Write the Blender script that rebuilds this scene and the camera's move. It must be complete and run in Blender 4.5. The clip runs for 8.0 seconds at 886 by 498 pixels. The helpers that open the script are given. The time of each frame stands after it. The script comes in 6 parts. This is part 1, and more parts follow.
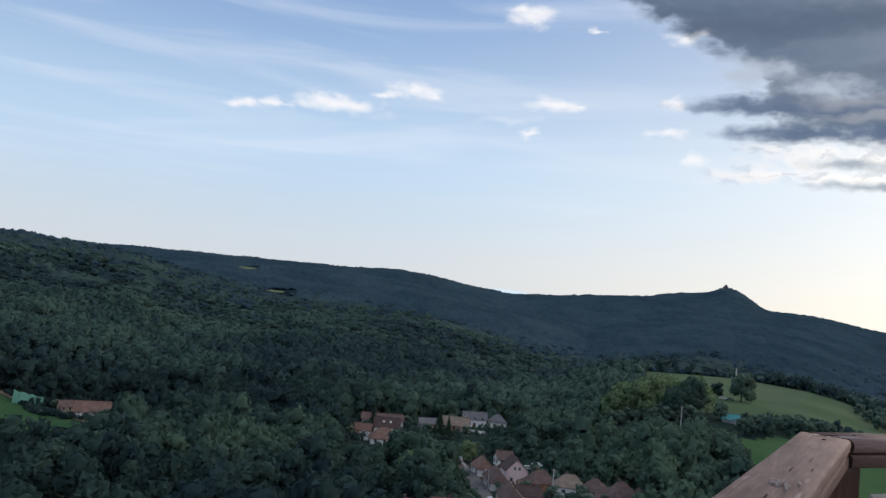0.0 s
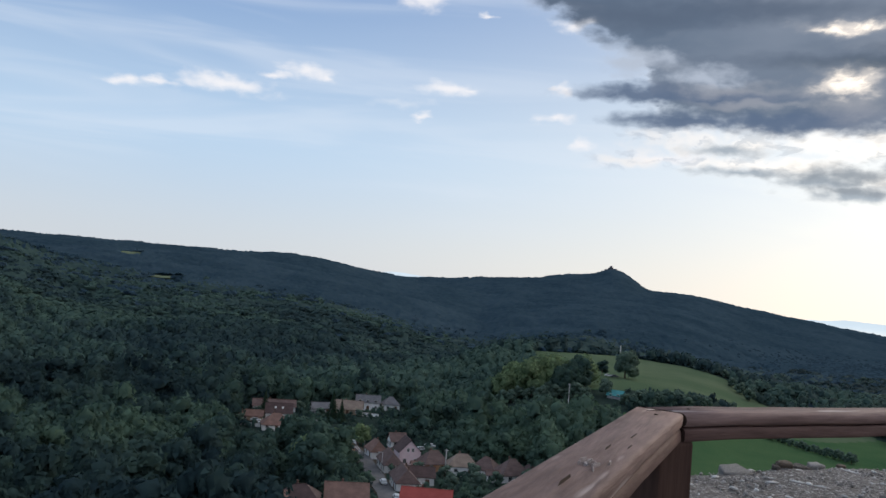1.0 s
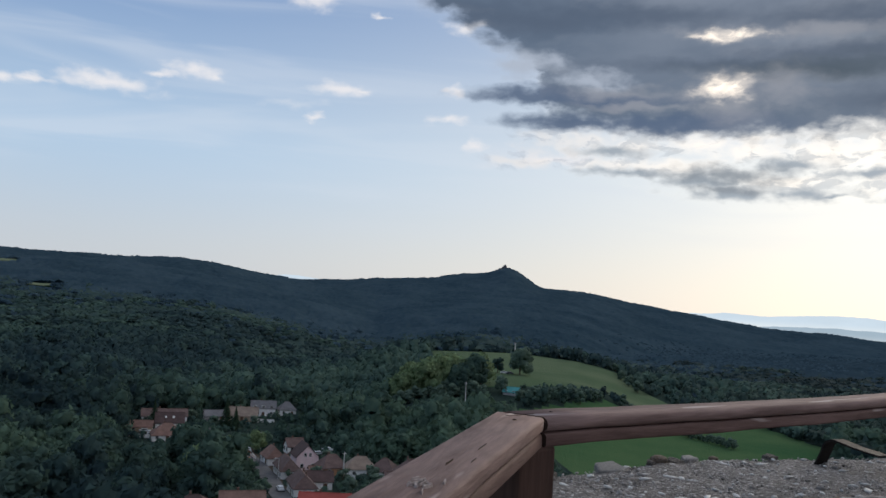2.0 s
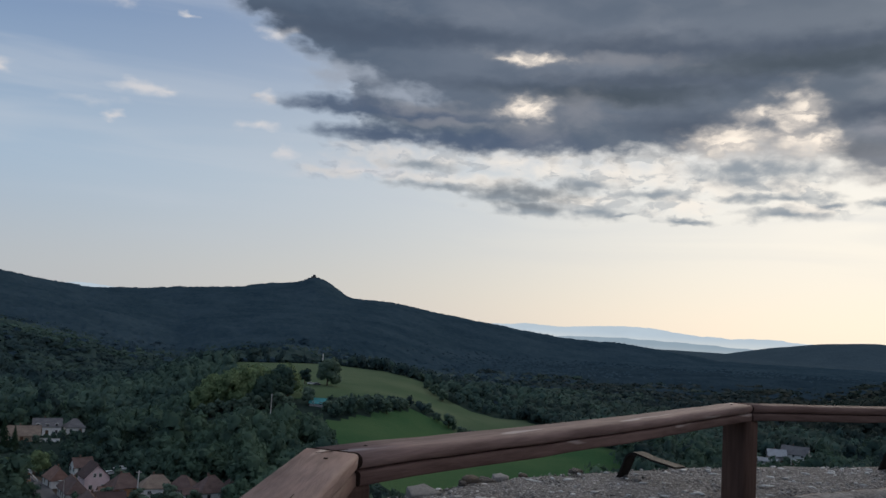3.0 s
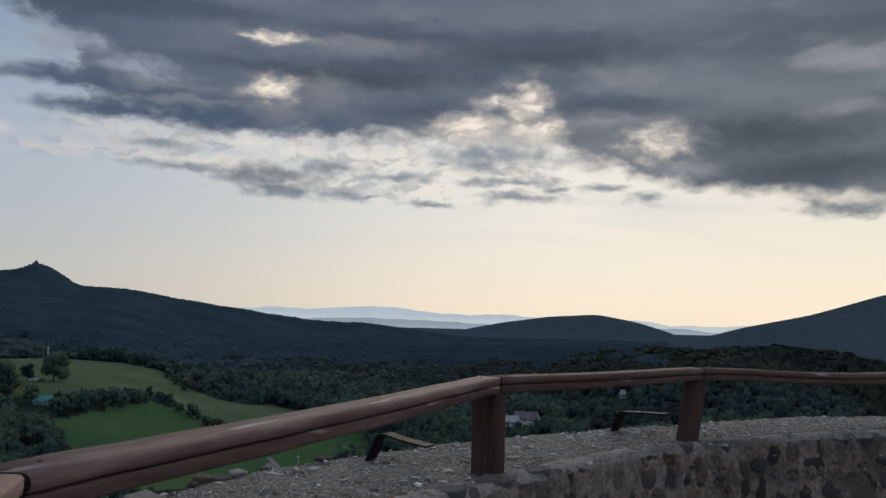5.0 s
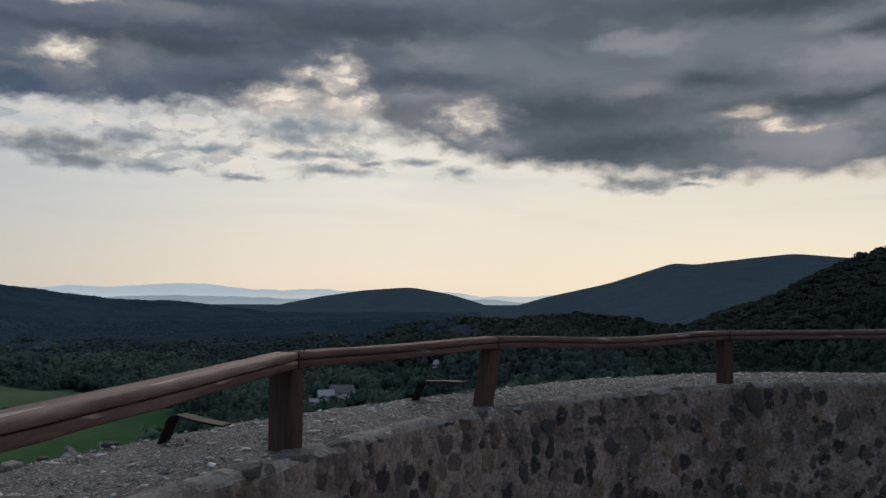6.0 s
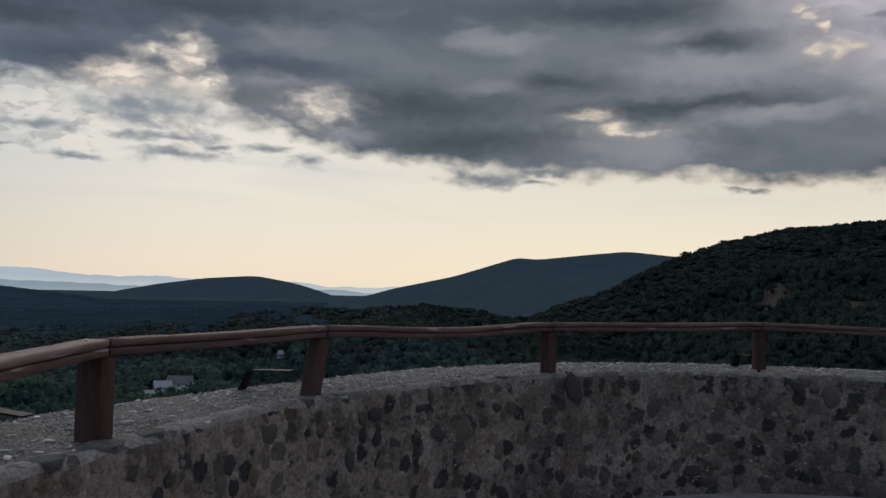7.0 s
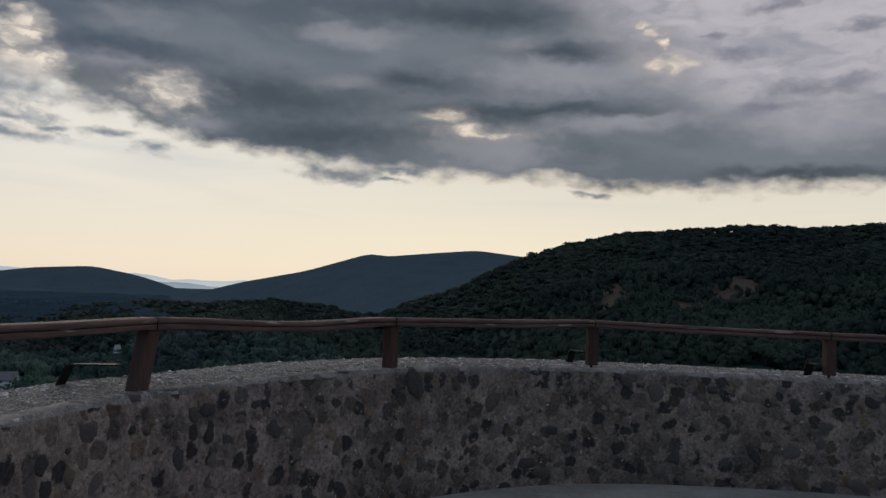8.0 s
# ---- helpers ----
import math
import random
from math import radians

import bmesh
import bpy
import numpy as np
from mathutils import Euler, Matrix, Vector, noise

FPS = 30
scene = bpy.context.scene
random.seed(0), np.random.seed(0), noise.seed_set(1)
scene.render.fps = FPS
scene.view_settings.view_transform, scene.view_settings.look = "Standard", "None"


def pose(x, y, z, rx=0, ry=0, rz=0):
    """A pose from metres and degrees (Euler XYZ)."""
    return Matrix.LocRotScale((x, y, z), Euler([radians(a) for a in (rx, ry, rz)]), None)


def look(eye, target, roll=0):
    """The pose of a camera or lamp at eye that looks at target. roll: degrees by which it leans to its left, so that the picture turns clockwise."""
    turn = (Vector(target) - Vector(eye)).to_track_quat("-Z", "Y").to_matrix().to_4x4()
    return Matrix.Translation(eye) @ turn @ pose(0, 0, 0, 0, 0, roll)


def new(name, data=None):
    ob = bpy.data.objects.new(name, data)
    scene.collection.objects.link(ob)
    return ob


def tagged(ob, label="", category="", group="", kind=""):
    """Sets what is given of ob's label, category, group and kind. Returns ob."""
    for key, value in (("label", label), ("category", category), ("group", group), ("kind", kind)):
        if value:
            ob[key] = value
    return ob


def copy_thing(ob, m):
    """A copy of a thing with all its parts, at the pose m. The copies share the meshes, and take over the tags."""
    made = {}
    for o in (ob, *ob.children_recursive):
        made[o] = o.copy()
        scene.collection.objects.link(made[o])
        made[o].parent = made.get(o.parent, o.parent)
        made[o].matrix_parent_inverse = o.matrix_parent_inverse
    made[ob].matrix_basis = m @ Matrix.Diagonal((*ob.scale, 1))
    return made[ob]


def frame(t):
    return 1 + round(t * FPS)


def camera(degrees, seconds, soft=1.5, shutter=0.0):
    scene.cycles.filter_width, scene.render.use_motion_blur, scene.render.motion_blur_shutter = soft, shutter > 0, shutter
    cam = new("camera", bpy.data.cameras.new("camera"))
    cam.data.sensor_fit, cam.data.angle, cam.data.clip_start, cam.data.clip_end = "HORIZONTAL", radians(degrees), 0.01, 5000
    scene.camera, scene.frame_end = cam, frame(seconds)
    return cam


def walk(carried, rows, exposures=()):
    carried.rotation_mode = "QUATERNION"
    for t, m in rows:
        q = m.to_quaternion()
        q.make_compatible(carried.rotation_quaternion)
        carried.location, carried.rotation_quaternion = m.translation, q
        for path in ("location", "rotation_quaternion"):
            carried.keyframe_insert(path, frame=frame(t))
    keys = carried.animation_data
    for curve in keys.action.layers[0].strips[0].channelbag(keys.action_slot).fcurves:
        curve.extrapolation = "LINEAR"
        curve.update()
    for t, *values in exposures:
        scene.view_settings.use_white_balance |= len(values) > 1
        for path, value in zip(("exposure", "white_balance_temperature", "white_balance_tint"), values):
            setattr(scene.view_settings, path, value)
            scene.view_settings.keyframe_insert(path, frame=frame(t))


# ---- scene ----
cam = camera(55.8, 8.0)
PATH = [
    (0, (-0.026, -0.1, 1.393), (-0.098, 1.894, 1.52), 5.3),
    (0.5, (0.013, -0.054, 1.387), (0.072, 1.942, 1.499), 4.9),
    (1, (0.084, -0.022, 1.393), (0.27, 1.967, 1.502), 4.6),
    (1.2, (0.118, 0.005, 1.393), (0.35, 1.989, 1.501), 4.7),
    (2.3, (0.189, 0.117, 1.406), (0.729, 2.037, 1.552), 2.9),
    (2.5, (0.198, 0.155, 1.412), (0.827, 2.047, 1.574), 2.9),
    (3, (0.21, 0.204, 1.419), (1.065, 2.004, 1.598), 3.4),
    (3.5, (0.226, 0.237, 1.405), (1.205, 1.974, 1.559), 3.9),
    (4, (0.258, 0.264, 1.393), (1.291, 1.971, 1.522), 3.6),
    (4.5, (0.301, 0.327, 1.399), (1.431, 1.97, 1.553), 2.7),
    (5, (0.352, 0.392, 1.405), (1.704, 1.857, 1.566), 1.4),
    (5.2, (0.359, 0.402, 1.4), (1.809, 1.773, 1.542), 0.6),
    (6.3, (0.384, 0.319, 1.409), (2.075, 1.382, 1.508), 0.7),
    (6.5, (0.375, 0.309, 1.403), (2.103, 1.311, 1.496), 1.0),
    (7, (0.401, 0.27, 1.403), (2.223, 1.092, 1.491), 1.3),
    (7.5, (0.421, 0.255, 1.393), (2.308, 0.912, 1.484), 1.8),
    (8, (0.444, 0.241, 1.395), (2.381, 0.73, 1.485), 2.4),
]
walk(cam, [(t, look(eye, target, roll)) for t, eye, target, roll in PATH],
     [(0, 0.72), (1, 0.66), (2.5, 0.35), (3.5, 0.03), (4.5, 0.04), (5.2, -0.06), (6.5, -0.13), (8, -0.12)])

# ---------------------------------------------------------------- light
SUN_AZ, SUN_EL = 48.0, 24.0          # degrees clockwise from +y, and up


def shader(tree):
    """Short ways to add maths to a node tree."""
    def put(sock, v):
        if hasattr(v, "is_linked"):
            tree.links.new(v, sock)
        else:
            sock.default_value = v

    def m(op, a, b=0.0, c=0.0, clamp=False):
        n = tree.nodes.new("ShaderNodeMath")
        n.operation, n.use_clamp = op, clamp
        for k, v in enumerate((a, b, c)):
            put(n.inputs[k], v)
        return n.outputs[0]

    def step(v, lo, hi, a=0.0, b=1.0):
        n = tree.nodes.new("ShaderNodeMapRange")
        n.interpolation_type = "SMOOTHSTEP"
        for k, w in enumerate((v, lo, hi, a, b)):
            put(n.inputs[k], w)
        return n.outputs[0]

    def mix(f, a, b, how="MIX"):
        n = tree.nodes.new("ShaderNodeMix")
        n.data_type, n.blend_type = "RGBA", how
        put(n.inputs[0], f)
        for k, v in ((6, a), (7, b)):
            put(n.inputs[k], v if hasattr(v, "is_linked") else (*v, 1.0))
        return n.outputs[2]

    def noise_tex(vec, scale, detail=4.0, rough=0.55, distort=0.0):
        n = tree.nodes.new("ShaderNodeTexNoise")
        if vec is not None:
            tree.links.new(vec, n.inputs["Vector"])
        n.inputs["Scale"].default_value, n.inputs["Detail"].default_value = scale, detail
        n.inputs["Roughness"].default_value, n.inputs["Distortion"].default_value = rough, distort
        return n.outputs["Fac"], n.outputs["Color"]

    def xyz(a, b, c):
        n = tree.nodes.new("ShaderNodeCombineXYZ")
        for k, v in enumerate((a, b, c)):
            put(n.inputs[k], v)
        return n.outputs[0]

    def split(v):
        n = tree.nodes.new("ShaderNodeSeparateXYZ")
        tree.links.new(v, n.inputs[0])
        return n.outputs[0], n.outputs[1], n.outputs[2]

    def vec(op, a, b):
        n = tree.nodes.new("ShaderNodeVectorMath")
        n.operation = op
        put(n.inputs[0], a)
        put(n.inputs[1], b)
        return n.outputs["Value"] if op == "LENGTH" else n.outputs[0]

    return m, step, mix, noise_tex, xyz, split, vec


world = bpy.data.worlds.new("evening_sky")
scene.world = world
world.use_nodes = True
wt = world.node_tree
wt.nodes.clear()
m_, step_, mix_, noise_, xyz_, split_, vec_ = shader(wt)
w_coord = wt.nodes.new("ShaderNodeTexCoord").outputs["Generated"]
dx, dy, dz = split_(w_coord)
az = m_("MULTIPLY", m_("ARCTAN2", dx, dy), 57.2958)
el = m_("MULTIPLY", m_("ARCSINE", dz), 57.2958)
elc = m_("MAXIMUM", el, 0.0)

# clear evening sky with a pale veil that grows towards the horizon
sky = wt.nodes.new("ShaderNodeTexSky")
sky.sky_type, sky.sun_disc = "NISHITA", False
sky.sun_elevation, sky.sun_rotation = radians(SUN_EL), radians(SUN_AZ)
blue = mix_(1.0, sky.outputs[0], (0.075, 0.075, 0.075), "MULTIPLY")
warm = step_(az, -15.0, 70.0)
warm = m_("MULTIPLY", warm, step_(az, 170.0, 110.0))
veil_low = mix_(step_(az, -15.0, 48.0), (0.475, 0.515, 0.57), (0.72, 0.685, 0.63))
veil_low = mix_(m_("MULTIPLY", step_(az, 45.0, 82.0), step_(az, 170.0, 110.0)), veil_low, (1.0, 0.88, 0.68))
veil_high = mix_(warm, (0.168, 0.275, 0.482), (0.50, 0.55, 0.62))
veil_mid = mix_(warm, (0.385, 0.51, 0.66), (0.82, 0.78, 0.70))
veil = mix_(step_(elc, 1.0, 10.0), veil_low, veil_mid)
veil = mix_(step_(elc, 8.0, 22.0), veil, veil_high)
air = mix_(0.88, blue, veil)
side = step_(az, 14.0, 56.0, 0.86, 1.0)
air = mix_(1.0, air, xyz_(side, side, side), "MULTIPLY")

# coordinates for clouds, ragged at two scales
plane = xyz_(m_("MULTIPLY", az, 0.1), m_("MULTIPLY", el, 0.2), 0.0)
_, rag1 = noise_(plane, 2.2, 2.0, 0.5)
_, rag2 = noise_(plane, 7.0, 3.0, 0.5)
r1x, r1y, _ = split_(rag1)
r2x, r2y, _ = split_(rag2)
raz = m_("ADD", az, m_("ADD", m_("MULTIPLY", m_("SUBTRACT", r1x, 0.5), 2.6), m_("MULTIPLY", m_("SUBTRACT", r2x, 0.5), 1.8)))
rel = m_("ADD", el, m_("ADD", m_("MULTIPLY", m_("SUBTRACT", r1y, 0.5), 1.2), m_("MULTIPLY", m_("SUBTRACT", r2y, 0.5), 0.9)))
rpos = xyz_(raz, rel, 0.0)

# high thin streaks
streak, _ = noise_(xyz_(m_("MULTIPLY", az, 0.04), m_("MULTIPLY", m_("ADD", el, m_("MULTIPLY", az, 0.012)), 0.34), 3.0), 1.3, 3.0, 0.5, 0.8)
streak = m_("MULTIPLY", step_(streak, 0.40, 0.75), step_(el, 3.0, 9.0))
air = mix_(m_("MULTIPLY", streak, 0.36), air, (0.49, 0.53, 0.59))

puff, _ = noise_(xyz_(m_("MULTIPLY", az, 0.62), m_("MULTIPLY", el, 1.05), 9.0), 1.1, 3.5, 0.52, 0.2)
puffy = m_("SUBTRACT", puff, 0.5)


def field(rows):
    """How far a direction lies from the nearest of some cloud patches: 0 in the middle, 1 at the rim, running together where they touch."""
    out = None
    for a, e, ra, re in rows:
        n = wt.nodes.new("ShaderNodeVectorMath")
        n.operation = "MULTIPLY_ADD"
        wt.links.new(rpos, n.inputs[0])
        n.inputs[1].default_value, n.inputs[2].default_value = (1 / ra, 1 / re, 0.0), (-a / ra, -e / re, 0.0)
        d = vec_("LENGTH", n.outputs[0], (0.0, 0.0, 0.0))
        out = d if out is None else m_("SMOOTH_MIN", out, d, 0.25)
    return out


def blobs(colour, far, tone, strength=1.0, soft=0.75, rag=0.0, grow=1.0):
    """Cloud patches of one tone, from their field. rag: how billowy the outline is; grow: how far they spread."""
    d = m_("MULTIPLY", far, 1 / grow)
    if rag:
        d = m_("SUBTRACT", d, m_("MULTIPLY", puffy, rag))
    return mix_(m_("MULTIPLY", step_(d, 1.0, 1.0 - soft), strength), colour, tone)


# where the clouds stand: compass, height, half width and half height, in degrees
GREY = [(17.7, 16.3, 2.3, 1.09), (22.0, 15.3, 2.7, 0.85), (24.0, 14.5, 4.7, 0.54), (34.4, 14.8, 2.1, 1.55), (25.1, 13.7, 4.3, 0.31), (37.0, 18.2, 4.7, 0.54),
    (52.9, 11.8, 3.7, 1.74), (57.3, 11.9, 2.9, 1.74), (54.6, 16.2, 2.7, 0.7), (46.8, 12.2, 4.7, 1.55), (68.8, 16.6, 4.3, 0.62), (79.9, 16.3, 1.7, 0.54),
    (54.4, 13.3, 1.9, 0.85), (68.4, 13.5, 2.7, 0.54), (77.1, 9.4, 4.3, 1.4), (52.9, 10.7, 3.1, 0.7), (31.4, 13.4, 2.7, 1.16)]
PALE = [(68.8, 16.4, 3.1, 0.78), (80.9, 16.4, 2.3, 0.54), (83.7, 14.3, 7.4, 1.55), (69.7, 13.6, 2.3, 0.62), (79.3, 9.5, 4.3, 1.4), (87.6, 11.5, 6.2, 0.85),
    (54.0, 13.3, 2.3, 0.54), (59.1, 10.1, 2.3, 0.54), (100.9, 10.9, 6.2, 1.55)]
DARK = [(17.9, 19.4, 10.1, 1.09), (38.1, 19.0, 9.3, 1.01), (34.7, 16.3, 12.8, 0.62), (25.1, 19.3, 9.3, 0.93), (40.9, 18.8, 11.6, 0.85),
    (39.0, 16.8, 10.1, 0.7), (41.1, 14.0, 4.3, 1.09), (48.4, 18.7, 9.3, 1.01), (53.9, 14.3, 6.6, 0.85), (55.3, 13.0, 2.3, 0.54)]
DARK2 = [(64.2, 12.1, 8.9, 1.74), (68.0, 10.0, 7.8, 1.4), (72.8, 13.7, 4.7, 0.78), (52.1, 12.1, 3.5, 0.54), (36.6, 15.9, 7.8, 0.78), (48.9, 17.7, 9.3, 0.85),
    (77.8, 12.0, 7.8, 0.62), (84.0, 16.1, 5.0, 0.78), (81.9, 12.2, 8.9, 0.43), (66.9, 9.8, 6.6, 1.16), (89.6, 7.2, 4.3, 0.39), (99.0, 8.0, 6.6, 0.54),
    (78.1, 18.2, 9.3, 1.01)]
TONGUE = [(18.2, 14.2, 5.0, 0.66), (23.3, 14.1, 5.4, 0.54), (21.4, 12.6, 6.4, 0.66), (28.6, 12.6, 7.0, 0.78)]
HOLES = [(30.9, 18.2, 2.4, 0.35), (30.7, 14.9, 1.7, 0.78), (31.8, 14.9, 1.2, 0.85), (48.4, 14.3, 1.6, 1.63), (44.4, 13.0, 2.3, 1.01), (46.0, 14.5, 1.4, 0.54),
    (49.0, 12.8, 1.6, 0.93), (57.0, 11.8, 2.1, 1.16)]
HOLES2 = [(75.4, 11.6, 1.2, 0.35), (78.2, 10.6, 2.3, 0.35), (75.7, 11.7, 1.0, 0.35), (77.3, 10.8, 1.8, 0.35), (90.8, 15.2, 1.4, 0.54), (89.7, 17.0, 0.4, 0.23),
    (89.1, 17.5, 0.3, 0.23), (90.3, 16.4, 0.3, 0.35)]
CREAM = [(21.0, 11.3, 3.3, 1.01), (25.2, 11.3, 2.3, 0.93), (29.5, 11.3, 2.7, 0.85), (27.3, 9.8, 3.5, 0.7), (32.3, 11.0, 2.3, 0.78), (36.6, 10.7, 2.7, 1.16),
    (39.7, 10.8, 2.3, 1.16), (34.7, 8.9, 3.5, 0.54), (41.7, 8.6, 2.3, 0.62), (43.5, 10.0, 2.3, 0.78), (47.6, 10.0, 2.7, 0.62), (49.1, 8.7, 2.3, 0.7),
    (17.8, 9.9, 1.9, 0.47), (23.4, 9.9, 2.3, 0.47)]
SMALL = [(23.7, 10.7, 2.7, 0.35), (24.6, 9.3, 3.1, 0.31), (29.3, 8.7, 2.4, 0.43), (31.1, 7.9, 2.2, 0.47), (35.1, 10.1, 2.2, 0.58), (35.9, 8.0, 2.2, 0.5),
    (39.4, 9.2, 2.6, 0.39), (41.4, 7.7, 1.4, 0.19), (37.9, 8.0, 1.6, 0.19), (45.8, 10.8, 4.5, 0.85), (47.3, 9.3, 3.7, 0.35), (47.5, 8.2, 2.6, 0.43),
    (53.7, 9.0, 1.7, 0.27), (56.4, 8.2, 1.0, 0.47), (50.6, 8.9, 1.4, 0.23)]
SMALL2 = [(30.9, 9.2, 4.3, 0.78), (30.6, 8.3, 2.7, 0.35), (68.4, 7.4, 2.6, 0.43), (71.7, 7.0, 1.6, 0.23), (72.8, 7.7, 1.7, 0.31), (86.3, 6.7, 1.2, 0.19),
    (69.3, 7.2, 3.0, 0.5), (85.6, 6.6, 1.2, 0.19)]
PUFFS = [(-16.3, 11.9, 1.0, 0.43), (-14.5, 12.1, 1.3, 0.31), (-10.5, 12.7, 2.7, 0.47), (-7.1, 13.6, 1.3, 0.23), (-5.0, 14.1, 1.6, 0.5),
    (-3.6, 13.9, 0.7, 0.31), (4.8, 14.0, 1.4, 0.39), (5.8, 13.9, 0.5, 0.27), (2.6, 19.5, 1.8, 0.62), (1.9, 19.8, 1.0, 0.39), (12.3, 12.5, 0.9, 0.43),
    (12.9, 14.4, 0.5, 0.47), (14.7, 10.8, 0.7, 0.43), (7.0, 19.0, 0.4, 0.19), (12.8, 18.5, 1.1, 0.47), (13.9, 18.8, 1.2, 0.39), (3.1, 12.0, 0.7, 0.19),
    (20.1, 10.2, 2.3, 0.35)]
FAINT = [(-15.7, 11.7, 2.3, 0.31), (-10.1, 12.5, 3.9, 0.54), (3.9, 13.7, 2.3, 0.35), (1.6, 12.7, 2.7, 0.35), (16.5, 9.6, 2.3, 0.31), (17.8, 10.3, 3.5, 0.85)]
FAR_DARK = [(94.7, 15.6, 2.0, 0.66), (102.4, 16.8, 2.3, 0.39), (99.9, 13.5, 4.7, 0.7), (96.9, 12.2, 2.3, 0.39), (97.4, 18.4, 2.7, 0.31), (93.3, 16.9, 1.2, 0.31)]

# small fair-weather puffs
air = blobs(air, field(FAINT), (0.50, 0.53, 0.58), 0.45, 1.0, 1.0, 1.3)
air = blobs(air, field(PUFFS), (0.60, 0.59, 0.605), 0.86, 1.0, 1.1, 1.55)

# the dark cloud deck: height of its lower edge along the horizon
edge = wt.nodes.new("ShaderNodeValToRGB")
ramp = edge.color_ramp
ramp.interpolation = "LINEAR"
LOWER = [(-40, 36), (0, 27), (6, 21.8), (9.1, 20.4), (11.6, 19.3), (14.5, 17.8), (17.6, 16.9), (18.6, 14.0), (20, 12.6), (28, 12.0), (34.8, 11.8), (41, 12.0), (43, 12.2), (45, 12.4), (48.2, 12.4),
         (50.1, 11.8), (51.5, 11.0), (54.5, 10.2), (56.2, 9.2), (62.2, 8.3), (66.1, 7.9), (73.6, 7.4), (83.5, 7.4), (86, 6.8), (93, 7.0), (102, 7.1), (125, 8)]
while len(ramp.elements) < len(LOWER):
    ramp.elements.new(0.5)
for e_, (a_, l_) in zip(ramp.elements, LOWER):
    e_.position, e_.color = (a_ + 40) / 170, (l_ / 40, l_ / 40, l_ / 40, 1)
wt.links.new(m_("DIVIDE", m_("ADD", raz, 40.0), 170.0), edge.inputs[0])
lower = m_("MULTIPLY", edge.outputs[0], 40.0)
above = m_("ADD", m_("SUBTRACT", rel, lower), m_("MULTIPLY", puffy, step_(az, 50.0, 64.0, 2.0, 1.3)))

# pale broken cloud under the deck, with grey flat-bottomed bases
air = blobs(air, field(CREAM), mix_(step_(az, 16.0, 32.0), (0.60, 0.57, 0.55), (0.88, 0.80, 0.71)), 0.62, 1.0, 1.5, 1.35)
mottle, _ = noise_(xyz_(m_("MULTIPLY", raz, 0.42), m_("MULTIPLY", rel, 0.95), 2.0), 1.3, 4.0, 0.55, 0.3)
broken = m_("MULTIPLY", step_(field(CREAM), 1.75, 0.9), step_(mottle, 0.50, 0.63))
air = mix_(m_("MULTIPLY", broken, 0.62), air, mix_(step_(az, 16.0, 32.0), (0.33, 0.37, 0.43), (0.37, 0.40, 0.43)))
lit_edge = m_("MULTIPLY", step_(above, -0.9, 0.2), step_(az, 20.0, 36.0, 0.05, 0.22))
air = mix_(lit_edge, air, mix_(step_(az, 55.0, 82.0), (0.82, 0.74, 0.63), (0.92, 0.70, 0.47)))

# the body of the deck: smooth long folds, dark below and paler where it is thin
folds, _ = noise_(xyz_(m_("MULTIPLY", raz, 0.055), m_("MULTIPLY", rel, 0.20), 7.0), 1.2, 3.0, 0.42, 0.25)
tufts, _ = noise_(xyz_(m_("MULTIPLY", raz, 0.16), m_("MULTIPLY", rel, 0.40), 1.0), 1.4, 4.0, 0.5, 0.3)
east = step_(az, 30.0, 80.0)
body = mix_(step_(folds, 0.30, 0.72), mix_(east, (0.074, 0.104, 0.152), (0.088, 0.114, 0.144)), mix_(east, (0.138, 0.166, 0.215), (0.170, 0.196, 0.230)))
body = mix_(m_("MULTIPLY", step_(tufts, 0.50, 0.80), 0.25), body, (0.26, 0.275, 0.31))
body = blobs(body, field(PALE), (0.310, 0.315, 0.360), 0.85, 1.0, 0.5, 1.45)
body = blobs(body, field(DARK), (0.056, 0.078, 0.118), 0.85, 1.0, 0.45, 1.5)
body = blobs(body, field(DARK2), (0.046, 0.066, 0.090), 0.92, 1.0, 0.4, 1.55)
air = mix_(m_("MULTIPLY", step_(above, -0.45, 1.0), 0.97), air, body)
air = blobs(air, field(GREY[:2]), (0.30, 0.34, 0.41), 0.9, 1.0, 1.4, 1.5)
air = blobs(air, field(TONGUE), (0.074, 0.105, 0.165), 0.95, 0.8, 0.7, 1.3)
air = blobs(air, field(GREY[2:]), (0.255, 0.262, 0.290), 0.55, 1.0, 1.0, 1.4)

# lighter, thinner cloud high above the steep slope
thin = m_("MULTIPLY", step_(m_("ADD", m_("SUBTRACT", az, 92.0), m_("MULTIPLY", m_("SUBTRACT", rel, 14.0), 1.2)), -6.0, 4.0), step_(rel, 9.0, 14.5))
air = mix_(m_("MULTIPLY", thin, 0.88), air, mix_(step_(tufts, 0.36, 0.72), (0.58, 0.545, 0.59), (0.34, 0.34, 0.40)))
air = blobs(air, field(FAR_DARK), (0.20, 0.205, 0.255), 0.75, 1.0, 1.4, 1.2)

